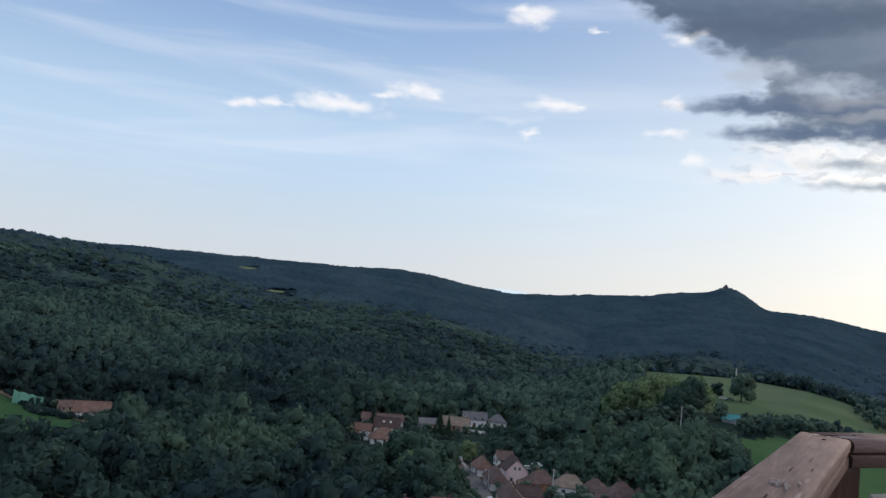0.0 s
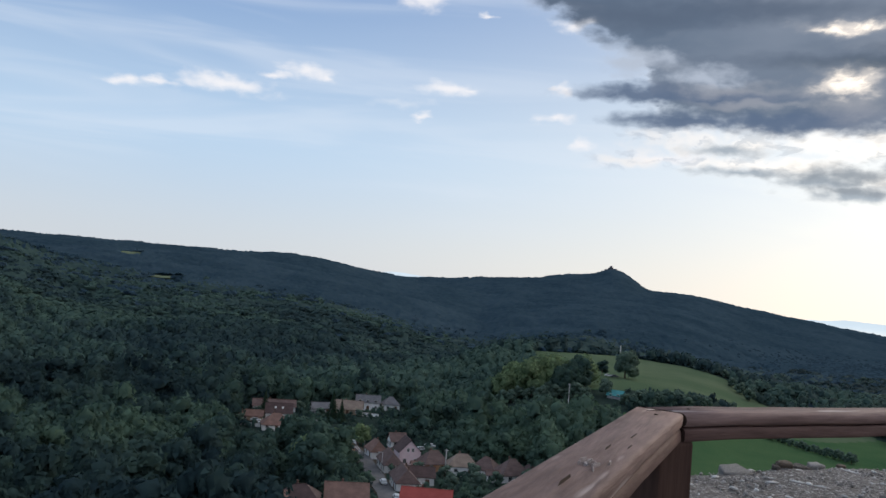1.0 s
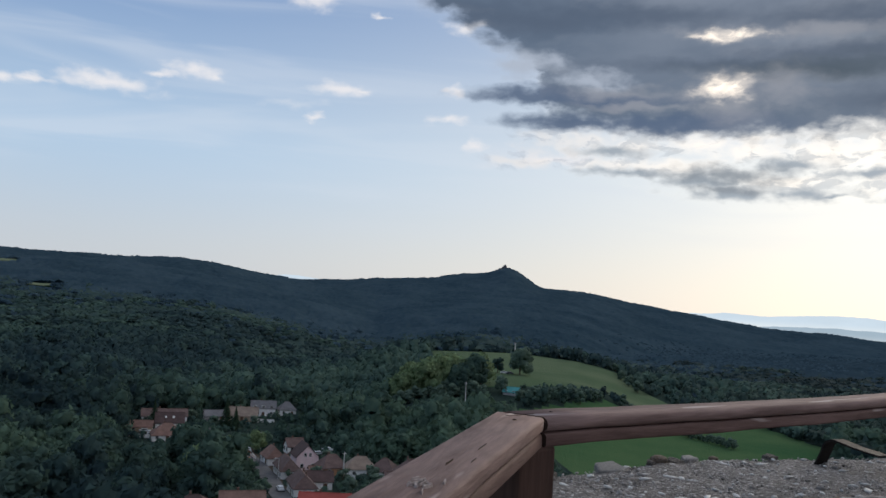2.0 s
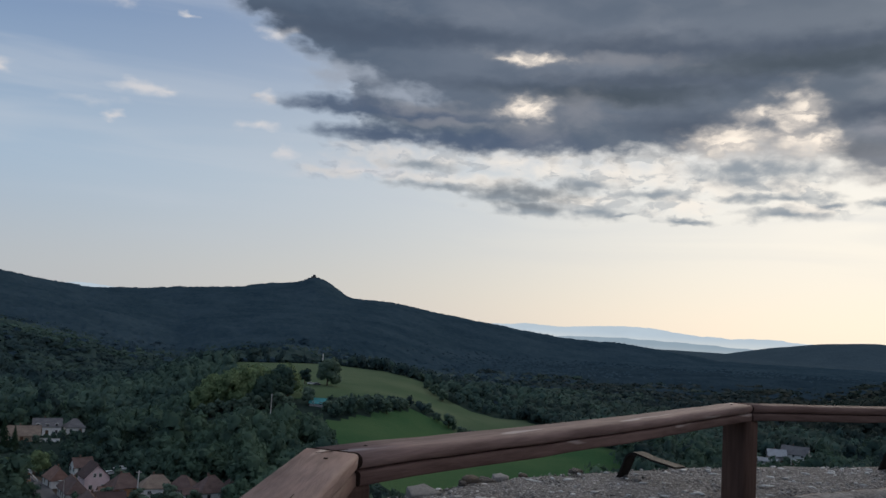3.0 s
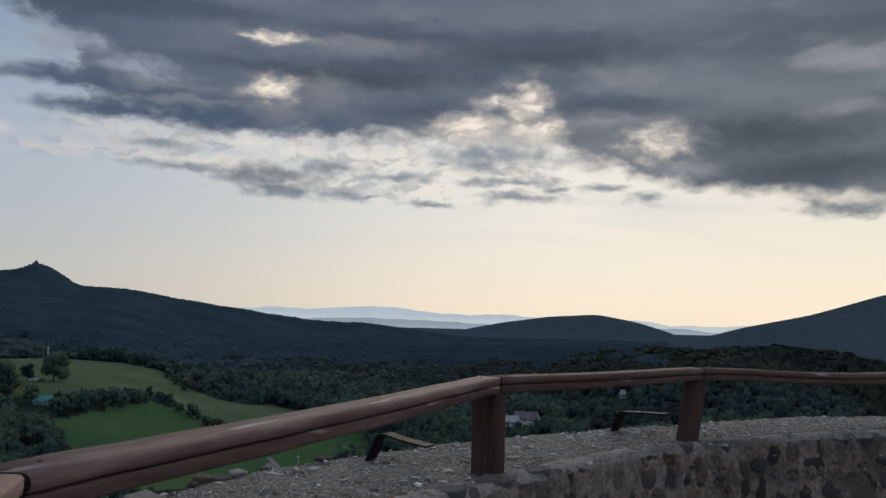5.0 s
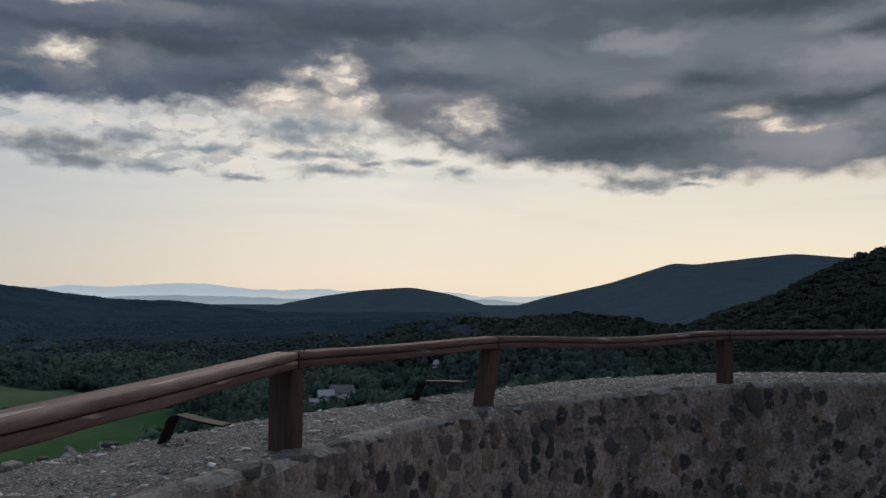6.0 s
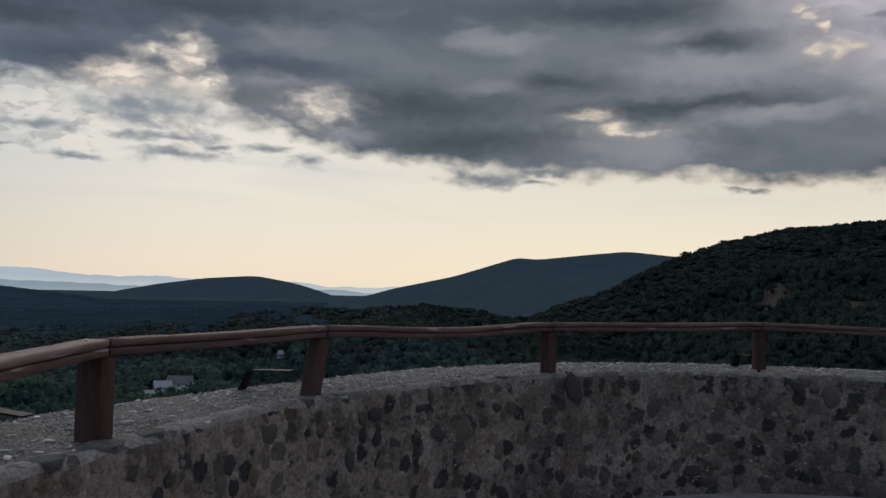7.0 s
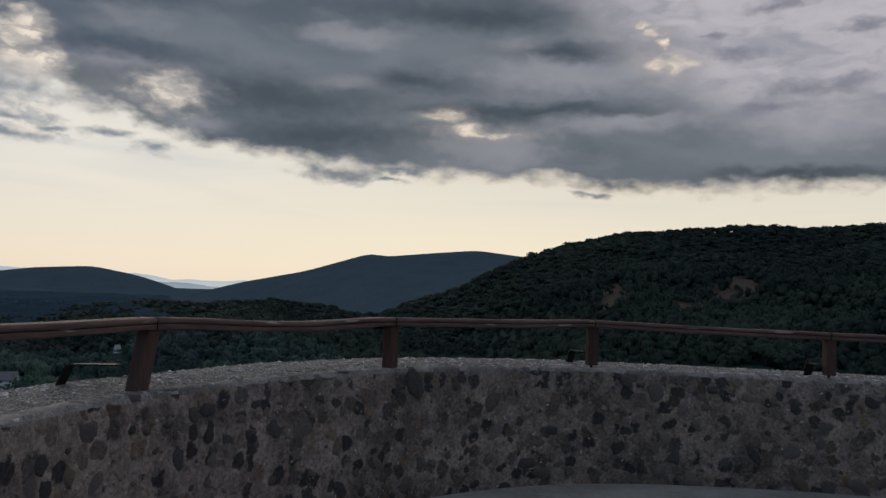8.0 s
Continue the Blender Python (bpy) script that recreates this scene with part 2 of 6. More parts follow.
# gaps through which the light comes: a grey-lit rim, then the bright middle
far_holes, far_holes2 = field(HOLES), field(HOLES2)
air = blobs(air, far_holes, (0.34, 0.335, 0.345), 0.72, 1.0, 1.0, 1.9)
torn = step_(mottle, 0.36, 0.60, 0.97, 0.30)
air = blobs(air, far_holes, (0.97, 0.86, 0.74), torn, 1.0, 1.3, 1.36)
air = blobs(air, far_holes2, (0.40, 0.37, 0.36), 0.60, 1.0, 1.0, 2.6)
air = blobs(air, far_holes2, (0.92, 0.79, 0.64), torn, 1.0, 1.4, 1.30)
small, small2 = field(SMALL), field(SMALL2)
air = blobs(air, m_("MINIMUM", small, small2), (0.84, 0.77, 0.67), 0.20, 1.0, 1.2, 1.9)
air = blobs(air, small, (0.240, 0.280, 0.325), 0.92, 1.0, 1.3, 1.6)
air = blobs(air, small2, (0.190, 0.215, 0.245), 0.92, 0.95, 1.3, 1.4)
# the deck goes on overhead
air = mix_(m_("MULTIPLY", step_(el, 24.0, 40.0), 0.8), air, (0.33, 0.37, 0.44))
# below the horizon the dark land
air = mix_(step_(el, -1.0, -4.0), air, (0.05, 0.06, 0.06))
w_bg = wt.nodes.new("ShaderNodeBackground")
w_bg.inputs["Strength"].default_value = 1.0
wt.links.new(air, w_bg.inputs["Color"])
w_out = wt.nodes.new("ShaderNodeOutputWorld")
wt.links.new(w_bg.outputs[0], w_out.inputs["Surface"])

sun = new("sun", bpy.data.lights.new("sun", "SUN"))
sun.data.energy, sun.data.angle, sun.data.color = 0.8, radians(32), (1.0, 0.9, 0.76)
sd = Vector((math.sin(radians(SUN_AZ)) * math.cos(radians(SUN_EL)), math.cos(radians(SUN_AZ)) * math.cos(radians(SUN_EL)), math.sin(radians(SUN_EL))))
sun.matrix_world = look(sd * 60, (0, 0, 0))


# ---------------------------------------------------------------- materials
def material(name, low, high, scale=4.0, rough=0.85, bump=0.0, bump_scale=30.0, island=0.0, piece=0.0, metal=0.0,
             stretch=(1, 1, 1), specks=None, gloss=0.3, glow_through=0.0, tone=0.0):
    """Two colours mixed by noise at two scales, with relief; island/piece: how far each leaf or piece varies in brightness."""
    mat = bpy.data.materials.new(name)
    mat.use_nodes = True
    t = mat.node_tree
    m, step, mix, noise_tex, xyz, split, vec = shader(t)
    bsdf = t.nodes["Principled BSDF"]
    pos = t.nodes.new("ShaderNodeTexCoord").outputs["Object"]
    pos = vec("MULTIPLY", pos, stretch)
    big, _ = noise_tex(pos, scale, 4.0, 0.6)
    fine, _ = noise_tex(pos, scale * 9, 3.0, 0.6)
    f = m("ADD", m("MULTIPLY", step(big, 0.3, 0.7), 0.65), m("MULTIPLY", step(fine, 0.3, 0.7), 0.35))
    col = mix(f, low, high)
    if specks:
        sp, _ = noise_tex(pos, specks[1], 2.0, 0.5)
        col = mix(step(sp, specks[2], specks[2] + 0.05), col, specks[0])
    g = None
    if island:
        g = m("MULTIPLY_ADD", t.nodes.new("ShaderNodeNewGeometry").outputs["Random Per Island"], 2 * island, 1 - island)
    if piece:
        g = m("MULTIPLY_ADD", t.nodes.new("ShaderNodeObjectInfo").outputs["Random"], 2 * piece, 1 - piece)
    if g is not None:
        col = mix(1.0, col, xyz(g, g, g), "MULTIPLY")
    if tone:                                           # trees of other kinds, and painted haze: darker blue-green to paler yellow-green
        kind = t.nodes.new("ShaderNodeAttribute")
        kind.attribute_name = "tone"
        k = step(kind.outputs["Fac"], 0.0, 1.0)
        col = mix(1.0, col, mix(k, (1 - tone * 0.76, 1 - tone * 0.69, 1 - tone * 0.54), (1 + tone * 1.15, 1 + tone * 1.05, 1 + tone * 0.45)), "MULTIPLY")
    t.links.new(col, bsdf.inputs["Base Color"])
    bsdf.inputs["Roughness"].default_value, bsdf.inputs["Metallic"].default_value = rough, metal
    bsdf.inputs["Specular IOR Level"].default_value = gloss
    if bump:
        b = t.nodes.new("ShaderNodeBump")
        b.inputs["Strength"].default_value, b.inputs["Distance"].default_value = bump, 0.3 / bump_scale
        h, _ = noise_tex(pos, bump_scale, 5.0, 0.65)
        t.links.new(h, b.inputs["Height"])
        t.links.new(b.outputs[0], bsdf.inputs["Normal"])
    if glow_through:                                   # leaves let some light through
        tr = t.nodes.new("ShaderNodeBsdfTranslucent")
        t.links.new(col, tr.inputs["Color"])
        mx = t.nodes.new("ShaderNodeMixShader")
        mx.inputs[0].default_value = glow_through
        t.links.new(bsdf.outputs[0], mx.inputs[1])
        t.links.new(tr.outputs[0], mx.inputs[2])
        t.links.new(mx.outputs[0], t.nodes["Material Output"].inputs["Surface"])
    return mat


MAT = {
    "leaves": material("leaves", (0.030, 0.059, 0.069), (0.0755, 0.126, 0.104), 0.028, 0.9, island=0.14, gloss=0.05, glow_through=0.35, tone=0.48),
    # slope leaves carry a little blue haze in their colour
    "slope_leaves": material("slope_leaves", (0.036, 0.070, 0.080), (0.074, 0.126, 0.118), 0.020, 0.9, island=0.10, gloss=0.05, glow_through=0.3, tone=0.4),
    # near-black leaves: the shade of the backlit hillside is put into the colour
    "hill_shade_leaves": material("hill_shade_leaves", (0.023, 0.040, 0.039), (0.046, 0.069, 0.062), 0.018, 0.9, island=0.06, gloss=0.05, glow_through=0.35, tone=0.2),
    "leaves_light": material("leaves_light", (0.122, 0.188, 0.104), (0.238, 0.312, 0.158), 0.08, 0.9, island=0.25, gloss=0.05, glow_through=0.3),
    "conifer": material("conifer", (0.018, 0.035, 0.022), (0.035, 0.060, 0.036), 0.06, 0.9, island=0.3, gloss=0.05, glow_through=0.15),
    # bluer and paler with distance: air haze put into the leaf colour
    "far_haze_leaves": material("far_haze_leaves", (0.047, 0.092, 0.130), (0.096, 0.156, 0.202), 0.010, 0.95, island=0.04, gloss=0.0, glow_through=0.5),
    # darker copy of the slope leaves, with shade put into the colour
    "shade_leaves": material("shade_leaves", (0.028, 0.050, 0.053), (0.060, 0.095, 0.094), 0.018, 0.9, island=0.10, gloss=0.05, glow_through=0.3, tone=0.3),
    # canopy sheet with the blue of the haze painted in
    "deep_haze_canopy": material("deep_haze_canopy", (0.028, 0.054, 0.078), (0.056, 0.094, 0.124), 0.014, 0.95, gloss=0.0, glow_through=0.3),
    # hedge and garden leaves, lightened with haze put into their colour
    "hedge_leaves": material("hedge_leaves", (0.086, 0.140, 0.116), (0.180, 0.250, 0.185), 0.06, 0.9, island=0.2, gloss=0.05, glow_through=0.35),
    # far tree line tinted with painted haze
    "crest_haze_leaves": material("crest_haze_leaves", (0.046, 0.071, 0.096), (0.062, 0.090, 0.116), 0.010, 0.95, island=0.05, gloss=0.0, glow_through=0.3),
    "bark": material("bark", (0.06, 0.045, 0.03), (0.13, 0.10, 0.075), 2.0, 0.9),
    "timber": material("timber", (0.062, 0.037, 0.032), (0.175, 0.112, 0.098), 9.0, 0.75, 0.9, 55.0, stretch=(0.14, 1, 1), piece=0.12, gloss=0.14, specks=((0.30, 0.24, 0.22), 26.0, 0.66)),
    "timber_worn": material("timber_worn", (0.100, 0.063, 0.056), (0.290, 0.200, 0.180), 9.0, 0.75, 1.0, 60.0, stretch=(0.12, 1, 1), gloss=0.18, specks=((0.40, 0.33, 0.31), 24.0, 0.63)),
    "scuff": material("scuff", (0.26, 0.21, 0.195), (0.44, 0.38, 0.36), 60.0, 0.85, 0.5, 120.0),
    "timber_post": material("timber_post", (0.054, 0.033, 0.027), (0.122, 0.074, 0.060), 9.0, 0.8, 0.6, 50.0, stretch=(1, 1, 0.10), piece=0.15, gloss=0.1),
    "timber_end": material("timber_end", (0.020, 0.012, 0.010), (0.05, 0.028, 0.02), 12.0, 0.8, 0.4, 60.0),
    "stone": material("stone", (0.028, 0.028, 0.031), (0.108, 0.101, 0.099), 20.0, 0.85, 1.0, 55.0, piece=0.3, specks=((0.150, 0.132, 0.120), 15.0, 0.60)),
    "stone_warm": material("stone_warm", (0.105, 0.074, 0.050), (0.190, 0.134, 0.088), 9.0, 0.85, 0.8, 40.0, piece=0.25, specks=((0.150, 0.132, 0.120), 13.0, 0.50)),
    "stone_pale": material("stone_pale", (0.24, 0.23, 0.22), (0.42, 0.40, 0.38), 9.0, 0.85, 0.6, 30.0, piece=0.3),
    "steel": material("steel", (0.014, 0.012, 0.012), (0.034, 0.029, 0.026), 20.0, 0.65, 0.2, 80.0, gloss=0.10),
    "floor": material("floor", (0.20, 0.19, 0.18), (0.36, 0.35, 0.33), 3.0, 0.9, 0.6, 25.0),
}


def rubble_material(name, scale, tones, bed, edge, bump, fine_scale, chips, grit=0.9, stain=0.0):
    """Stones of many tones bedded in mortar: cells with worn, wandering borders. tones: darkest and palest stone; bed: mortar."""
    mat = bpy.data.materials.new(name)
    mat.use_nodes = True
    t = mat.node_tree
    m, step, mix, noise_tex, xyz, split, vec = shader(t)
    bsdf = t.nodes["Principled BSDF"]
    pos = t.nodes.new("ShaderNodeTexCoord").outputs["Object"]
    _, wander = noise_tex(pos, scale * 1.3, 4.0, 0.6)
    bent = vec("ADD", pos, vec("MULTIPLY", vec("SUBTRACT", wander, (0.5, 0.5, 0.5)), (0.9 / scale, 0.9 / scale, 0.9 / scale)))
    cell = t.nodes.new("ShaderNodeTexVoronoi")
    t.links.new(bent, cell.inputs["Vector"])
    cell.inputs["Scale"].default_value = scale
    pick, hue, _ = split(cell.outputs["Color"])
    stone = mix(step(pick, 0.05, 0.95), *tones)
    stone = mix(m("MULTIPLY", step(hue, 0.86, 0.90), 0.45), stone, (0.15, 0.10, 0.06))
    big, _ = noise_tex(pos, 1.6, 4.0, 0.6)
    grain, _ = noise_tex(pos, fine_scale, 5.0, 0.7)
    mid, _ = noise_tex(pos, scale * 2.5, 4.0, 0.6)
    cover = step(m("ADD", cell.outputs["Distance"], m("MULTIPLY", m("SUBTRACT", mid, 0.5), 0.5)), edge, edge + 0.16)
    patch, _ = noise_tex(pos, scale * 0.55, 4.0, 0.6)
    bedding = mix(step(m("ADD", m("MULTIPLY", big, 0.5), m("MULTIPLY", patch, 0.5)), 0.38, 0.62), *bed)
    if stain:                                          # rusty and ochre patches
        rust, _ = noise_tex(vec("MULTIPLY", pos, (1.0, 1.0, 0.6)), 4.2, 3.0, 0.55)
        bedding = mix(m("MULTIPLY", step(rust, 0.62, 0.72), stain), bedding, (0.21, 0.125, 0.05))
    col = mix(cover, stone, bedding)
    g = m("MULTIPLY_ADD", step(grain, 0.25, 0.75), grit, 1 - grit / 2)
    col = mix(1.0, col, xyz(g, g, g), "MULTIPLY")
    fleck, _ = noise_tex(pos, fine_scale * 0.8, 2.0, 0.5)
    col = mix(step(fleck, chips, chips + 0.04), col, (0.46, 0.44, 0.42))
    t.links.new(col, bsdf.inputs["Base Color"])
    bsdf.inputs["Roughness"].default_value, bsdf.inputs["Specular IOR Level"].default_value = 0.92, 0.15
    b = t.nodes.new("ShaderNodeBump")
    b.inputs["Strength"].default_value, b.inputs["Distance"].default_value = 1.0, bump
    t.links.new(m("ADD", m("MULTIPLY", cover, -0.5), grain), b.inputs["Height"])
    t.links.new(b.outputs[0], bsdf.inputs["Normal"])
    return mat


MAT["mortar"] = rubble_material("mortar", 11.0, ((0.048, 0.045, 0.046), (0.240, 0.196, 0.166)), ((0.116, 0.097, 0.085), (0.318, 0.262, 0.226)), 0.40, 0.012, 48.0, 0.70, 0.9, 0.8)
MAT["rim"] = rubble_material("rim", 16.0, ((0.125, 0.118, 0.113), (0.30, 0.285, 0.272)), ((0.150, 0.138, 0.130), (0.335, 0.312, 0.295)), 0.30, 0.006, 90.0, 0.70, 0.8)
MAT["gravel"] = rubble_material("gravel", 95.0, ((0.072, 0.068, 0.066), (0.48, 0.46, 0.448)), ((0.124, 0.114, 0.108), (0.226, 0.210, 0.199)), 0.36, 0.006, 160.0, 0.69)


def ground_material():
    mat = bpy.data.materials.new("ground")
    mat.use_nodes = True
    t = mat.node_tree
    m, step, mix, noise_tex, xyz, split, vec = shader(t)
    bsdf = t.nodes["Principled BSDF"]
    pos = t.nodes.new("ShaderNodeTexCoord").outputs["Object"]
    at = t.nodes.new("ShaderNodeAttribute")
    at.attribute_name = "cover"
    grass, dirt, far = split(at.outputs["Vector"])
    big, _ = noise_tex(pos, 0.012, 5.0, 0.6)
    mid, _ = noise_tex(pos, 0.11, 5.0, 0.65)
    fine, _ = noise_tex(pos, 0.9, 4.0, 0.65)
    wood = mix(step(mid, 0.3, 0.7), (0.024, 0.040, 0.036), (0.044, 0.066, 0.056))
    # far hills: blue air haze is put into the ground colour
    haze_wood = mix(step(m("ADD", m("MULTIPLY", mid, 0.6), m("MULTIPLY", big, 0.4)), 0.36, 0.64), (0.050, 0.077, 0.099), (0.068, 0.101, 0.124))
    wood = mix(far, wood, haze_wood)
    lawn = mix(step(big, 0.35, 0.65), (0.044, 0.108, 0.050), (0.076, 0.138, 0.064))
    dry = mix(step(big, 0.35, 0.65), (0.086, 0.134, 0.078), (0.130, 0.170, 0.104))
    lawn = mix(step(dirt, 0.06, 0.2), lawn, dry)
    lawn = mix(m("MULTIPLY", step(fine, 0.4, 0.7), 0.2), lawn, (0.12, 0.15, 0.08))
    col = mix(step(m("ADD", grass, m("MULTIPLY", m("SUBTRACT", mid, 0.5), 0.4)), 0.42, 0.58), wood, lawn)
    col = mix(step(dirt, 0.4, 0.6), col, mix(mid, (0.070, 0.058, 0.046), (0.125, 0.104, 0.084)))
    t.links.new(col, bsdf.inputs["Base Color"])
    bsdf.inputs["Roughness"].default_value = 0.95
    bsdf.inputs["Specular IOR Level"].default_value = 0.0
    b = t.nodes.new("ShaderNodeBump")
    b.inputs["Strength"].default_value, b.inputs["Distance"].default_value = 0.8, 1.0
    t.links.new(m("ADD", mid, fine), b.inputs["Height"])
    t.links.new(b.outputs[0], bsdf.inputs["Normal"])
    return mat


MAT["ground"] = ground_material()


# ---------------------------------------------------------------- mesh helpers
def mesh_from(name, verts, faces, mat, smooth=False):
    """A mesh of triangles or quads from numpy arrays."""
    verts, faces = np.asarray(verts, np.float32), np.asarray(faces, np.int32)
    me = bpy.data.meshes.new(name)
    me.vertices.add(len(verts))
    me.vertices.foreach_set("co", verts.ravel())
    me.loops.add(faces.size)
    me.loops.foreach_set("vertex_index", faces.ravel())
    me.polygons.add(len(faces))
    me.polygons.foreach_set("loop_start", np.arange(len(faces), dtype=np.int32) * faces.shape[1])
    if smooth:
        me.polygons.foreach_set("use_smooth", np.ones(len(faces), bool))
    me.update(calc_edges=True)
    me.materials.append(mat)
    return me


def part(name, bm, mat, parent=None, label="", smooth=False):
    """Links a bmesh as one mesh object, under a thing or a part."""
    me = bpy.data.meshes.new(name)
    if smooth:
        for f in bm.faces:
            f.smooth = True
    bm.to_mesh(me)
    bm.free()
    me.materials.append(mat)
    ob = new(name, me)
    ob.parent = parent
    if label:
        ob["label"] = label
    return ob


def box(bm, centre, size, turn=0.0, bevel=0.0):
    """Adds a bevelled box to bm; turn in degrees about z."""
    made = bmesh.ops.create_cube(bm, size=1.0)["verts"]
    bmesh.ops.scale(bm, vec=size, verts=made)
    if bevel:
        edges = list({e for v in made for e in v.link_edges})
        made = bmesh.ops.bevel(bm, geom=edges, offset=bevel, segments=2, affect="EDGES", profile=0.5)["verts"]
        made = list({v for v in made})
    bmesh.ops.rotate(bm, verts=made, cent=(0, 0, 0), matrix=Matrix.Rotation(radians(turn), 3, "Z"))
    bmesh.ops.translate(bm, verts=made, vec=centre)
    return made


def fbm(x, y, seed=0, octaves=4):
    """Cheap smooth noise on arrays, about -1 to 1."""
    rs = np.random.RandomState(seed)
    out = np.zeros(np.broadcast(x, y).shape)
    amp = 1.0
    for o in range(octaves):
        for _ in range(3):
            a, p = rs.uniform(0, 2 * np.pi, 2)
            k = 2.0 ** o * rs.uniform(0.8, 1.25)
            out = out + amp * np.sin((x * np.cos(a) + y * np.sin(a)) * k + p) / 3
        amp *= 0.55
    return out


# ---------------------------------------------------------------- the land
EYE = 1.41


def crest(a, table):
    """Height angle of a ridge along the compass, eased between its marks."""
    marks = np.array(table)
    out = np.zeros_like(a)
    for k in (-0.5, -0.25, 0, 0.25, 0.5):
        out += np.interp(a + k, marks[:, 0], marks[:, 1]) / 5
    return out


RIDGES = [  # distance of the crest, front slope, back slope, height of the wood on it, (compass, height angle)
    (1000, 0.14, 0.10, 9, [(-60, 4.5), (-30, 2.05), (-27, 1.94), (-22, 1.6), (-18, 0.6), (-10, -0.6), (0, -2.4), (8, -5)]),
    (1700, 0.085, 0.08, 9, [(-50, 1.5), (-18.7, 1.91), (-9, 1.91), (-4.4, 2.03), (-1.3, 1.65), (1.1, 1.28), (6, 0.7), (14, -0.2), (30, -2.5)]),
    (2300, 0.082, 0.12, 9, [(-4, 0.6), (5.9, 1.24), (8.7, 1.48), (11.7, 1.66), (13.8, 2.06), (15.9, 2.28), (16.5, 2.6), (17.2, 2.58), (18, 2.26),
                            (19.3, 1.35), (22.3, 1.28), (26, 0.68), (30.6, 0.06), (34.2, -0.38), (37.8, -0.5), (42, -0.96), (46.2, -1.52), (52, -2.0), (60, -3.5)]),
    (3500, 0.10, 0.10, 0, [(40, -2.2), (44.4, -0.79), (47.2, -0.22), (49.9, 0.16), (53.2, 0.39), (55.9, -0.08), (58.3, -0.8), (60, -1.6)]),
    (2700, 0.13, 0.12, 0, [(56, -2.4), (59.8, -1.0), (62.5, -0.22), (66.5, 0.65), (70.9, 2.03), (71.9, 1.86), (75.3, 2.24), (78.2, 2.52), (80.9, 2.26), (90, 1.5)]),
    (950, 0.21, 0.12, 9, [(66, -4.5), (70.9, -2.25), (73.8, -1.07), (77.4, 0.29), (81.4, 2.3), (82.4, 2.8), (84, 3.3), (87.7, 4.2), (91.5, 4.63), (97.7, 4.87), (100.3, 4.7), (104, 5.1), (130, 6.5)]),
    (800, 0.08, 0.05, 9, [(38, -4.6), (45.5, -3.1), (51.4, -2.15), (54.8, -1.63), (60.6, -1.59), (64.4, -1.15), (68.2, -1.36), (71.2, -2.0), (78, -3.2)]),
    (610, 0.085, 0.07, 0, [(6, -5.0), (9, -4.0), (12, -3.3), (17.8, -3.16), (22, -3.4), (24, -3.7), (26, -4.3), (29, -4.9), (34, -6), (40, -7)]),
]
LOW_WOOD = {1000: 2, 1700: 0.5, 2300: 0, 950: 3, 800: 2}      # how much lower the wood stands along each crest
BASE_R = [0, 9, 14, 40, 100, 190, 300, 430, 700, 1500, 3000, 6000]
BASE_Z = [-10, -10.5, -17, -29, -42, -51, -55, -55, -56, -62, -60, -60]


def land(x, y):
    """Height of the ground at arrays of places, and how far off the ridge is whose slope lies there."""
    r, a = np.hypot(x, y), np.degrees(np.arctan2(x, y))
    z = np.interp(r, BASE_R, BASE_Z) + fbm(x / 45, y / 45, 3) * np.clip(r / 120, 0, 1) * 1.6
    who = np.zeros_like(r)
    for far, front, back, wood, table in RIDGES:
        off = r - far - fbm(x / 420, y / 420, 11, 2) * far * 0.02
        line = crest(a, table)
        if far > 1200:                                # the peaks of the crest spread out and fade down the slope
            broad = sum(crest(a + d, table) for d in (-7, -4.5, -2, 0, 2, 4.5, 7)) / 7
            line = line + (broad - line) * np.clip((-off - 120) / 350, 0, 1)
        top = EYE + far * np.tan(np.radians(line)) - wood
        run = np.where(off < 0, front, back) * (np.sqrt(off ** 2 + (0.03 * far) ** 2) - 0.03 * far)
        gully = fbm(x / 130, y / 130, 5, 4) * np.clip(np.abs(off) * 0.04, 0, 7)
        h = top - run + gully + LOW_WOOD.get(far, 0) * np.exp(-(off / (0.07 * far)) ** 2)
        who = np.where(h > z, far, who)
        soft = 5.0
        z = np.where(np.abs(h - z) < soft, np.maximum(h, z) + (soft - np.abs(h - z)) ** 2 / (4 * soft), np.maximum(h, z))
    return z, who


def height(x, y):
    return float(land(np.array([float(x)]), np.array([float(y)]))[0][0])


def inside(x, y, shape):
    """Whether places lie in a polygon of (compass, distance) corners."""
    pts = [(r * math.sin(radians(a)), r * math.cos(radians(a))) for a, r in shape]
    hit = np.zeros(np.shape(x), bool)
    for (x0, y0), (x1, y1) in zip(pts, pts[1:] + pts[:1]):
        if y0 != y1:
            hit ^= ((y0 > y) != (y1 > y)) & (x < (x1 - x0) * (y - y0) / (y1 - y0) + x0)
    return hit


MEADOWS = [
    [(11.9, 625), (12.2, 560), (13.8, 520), (15.8, 470), (15.9, 420), (17.5, 412), (23.4, 470), (24.8, 480), (27.0, 430), (31.5, 470),
     (33.5, 500), (31.5, 530), (28, 540), (26, 560), (24.8, 600), (18, 625)],
    [(18, 368), (21, 395), (24, 440), (27, 450), (33.5, 498), (38, 420), (38.5, 360), (33, 290), (24, 270), (20.5, 305), (18.6, 345)],
    [(-40, 400), (-29, 392), (-27.2, 368), (-24.6, 352), (-22.6, 332), (-26, 312), (-30, 322), (-40, 330)],
    [(-15.6, 1345), (-14.4, 1345), (-14.4, 1290), (-15.6, 1290)],
    [(-14.2, 1060), (-11.8, 1060), (-11.8, 1035), (-14.2, 1035)],
]
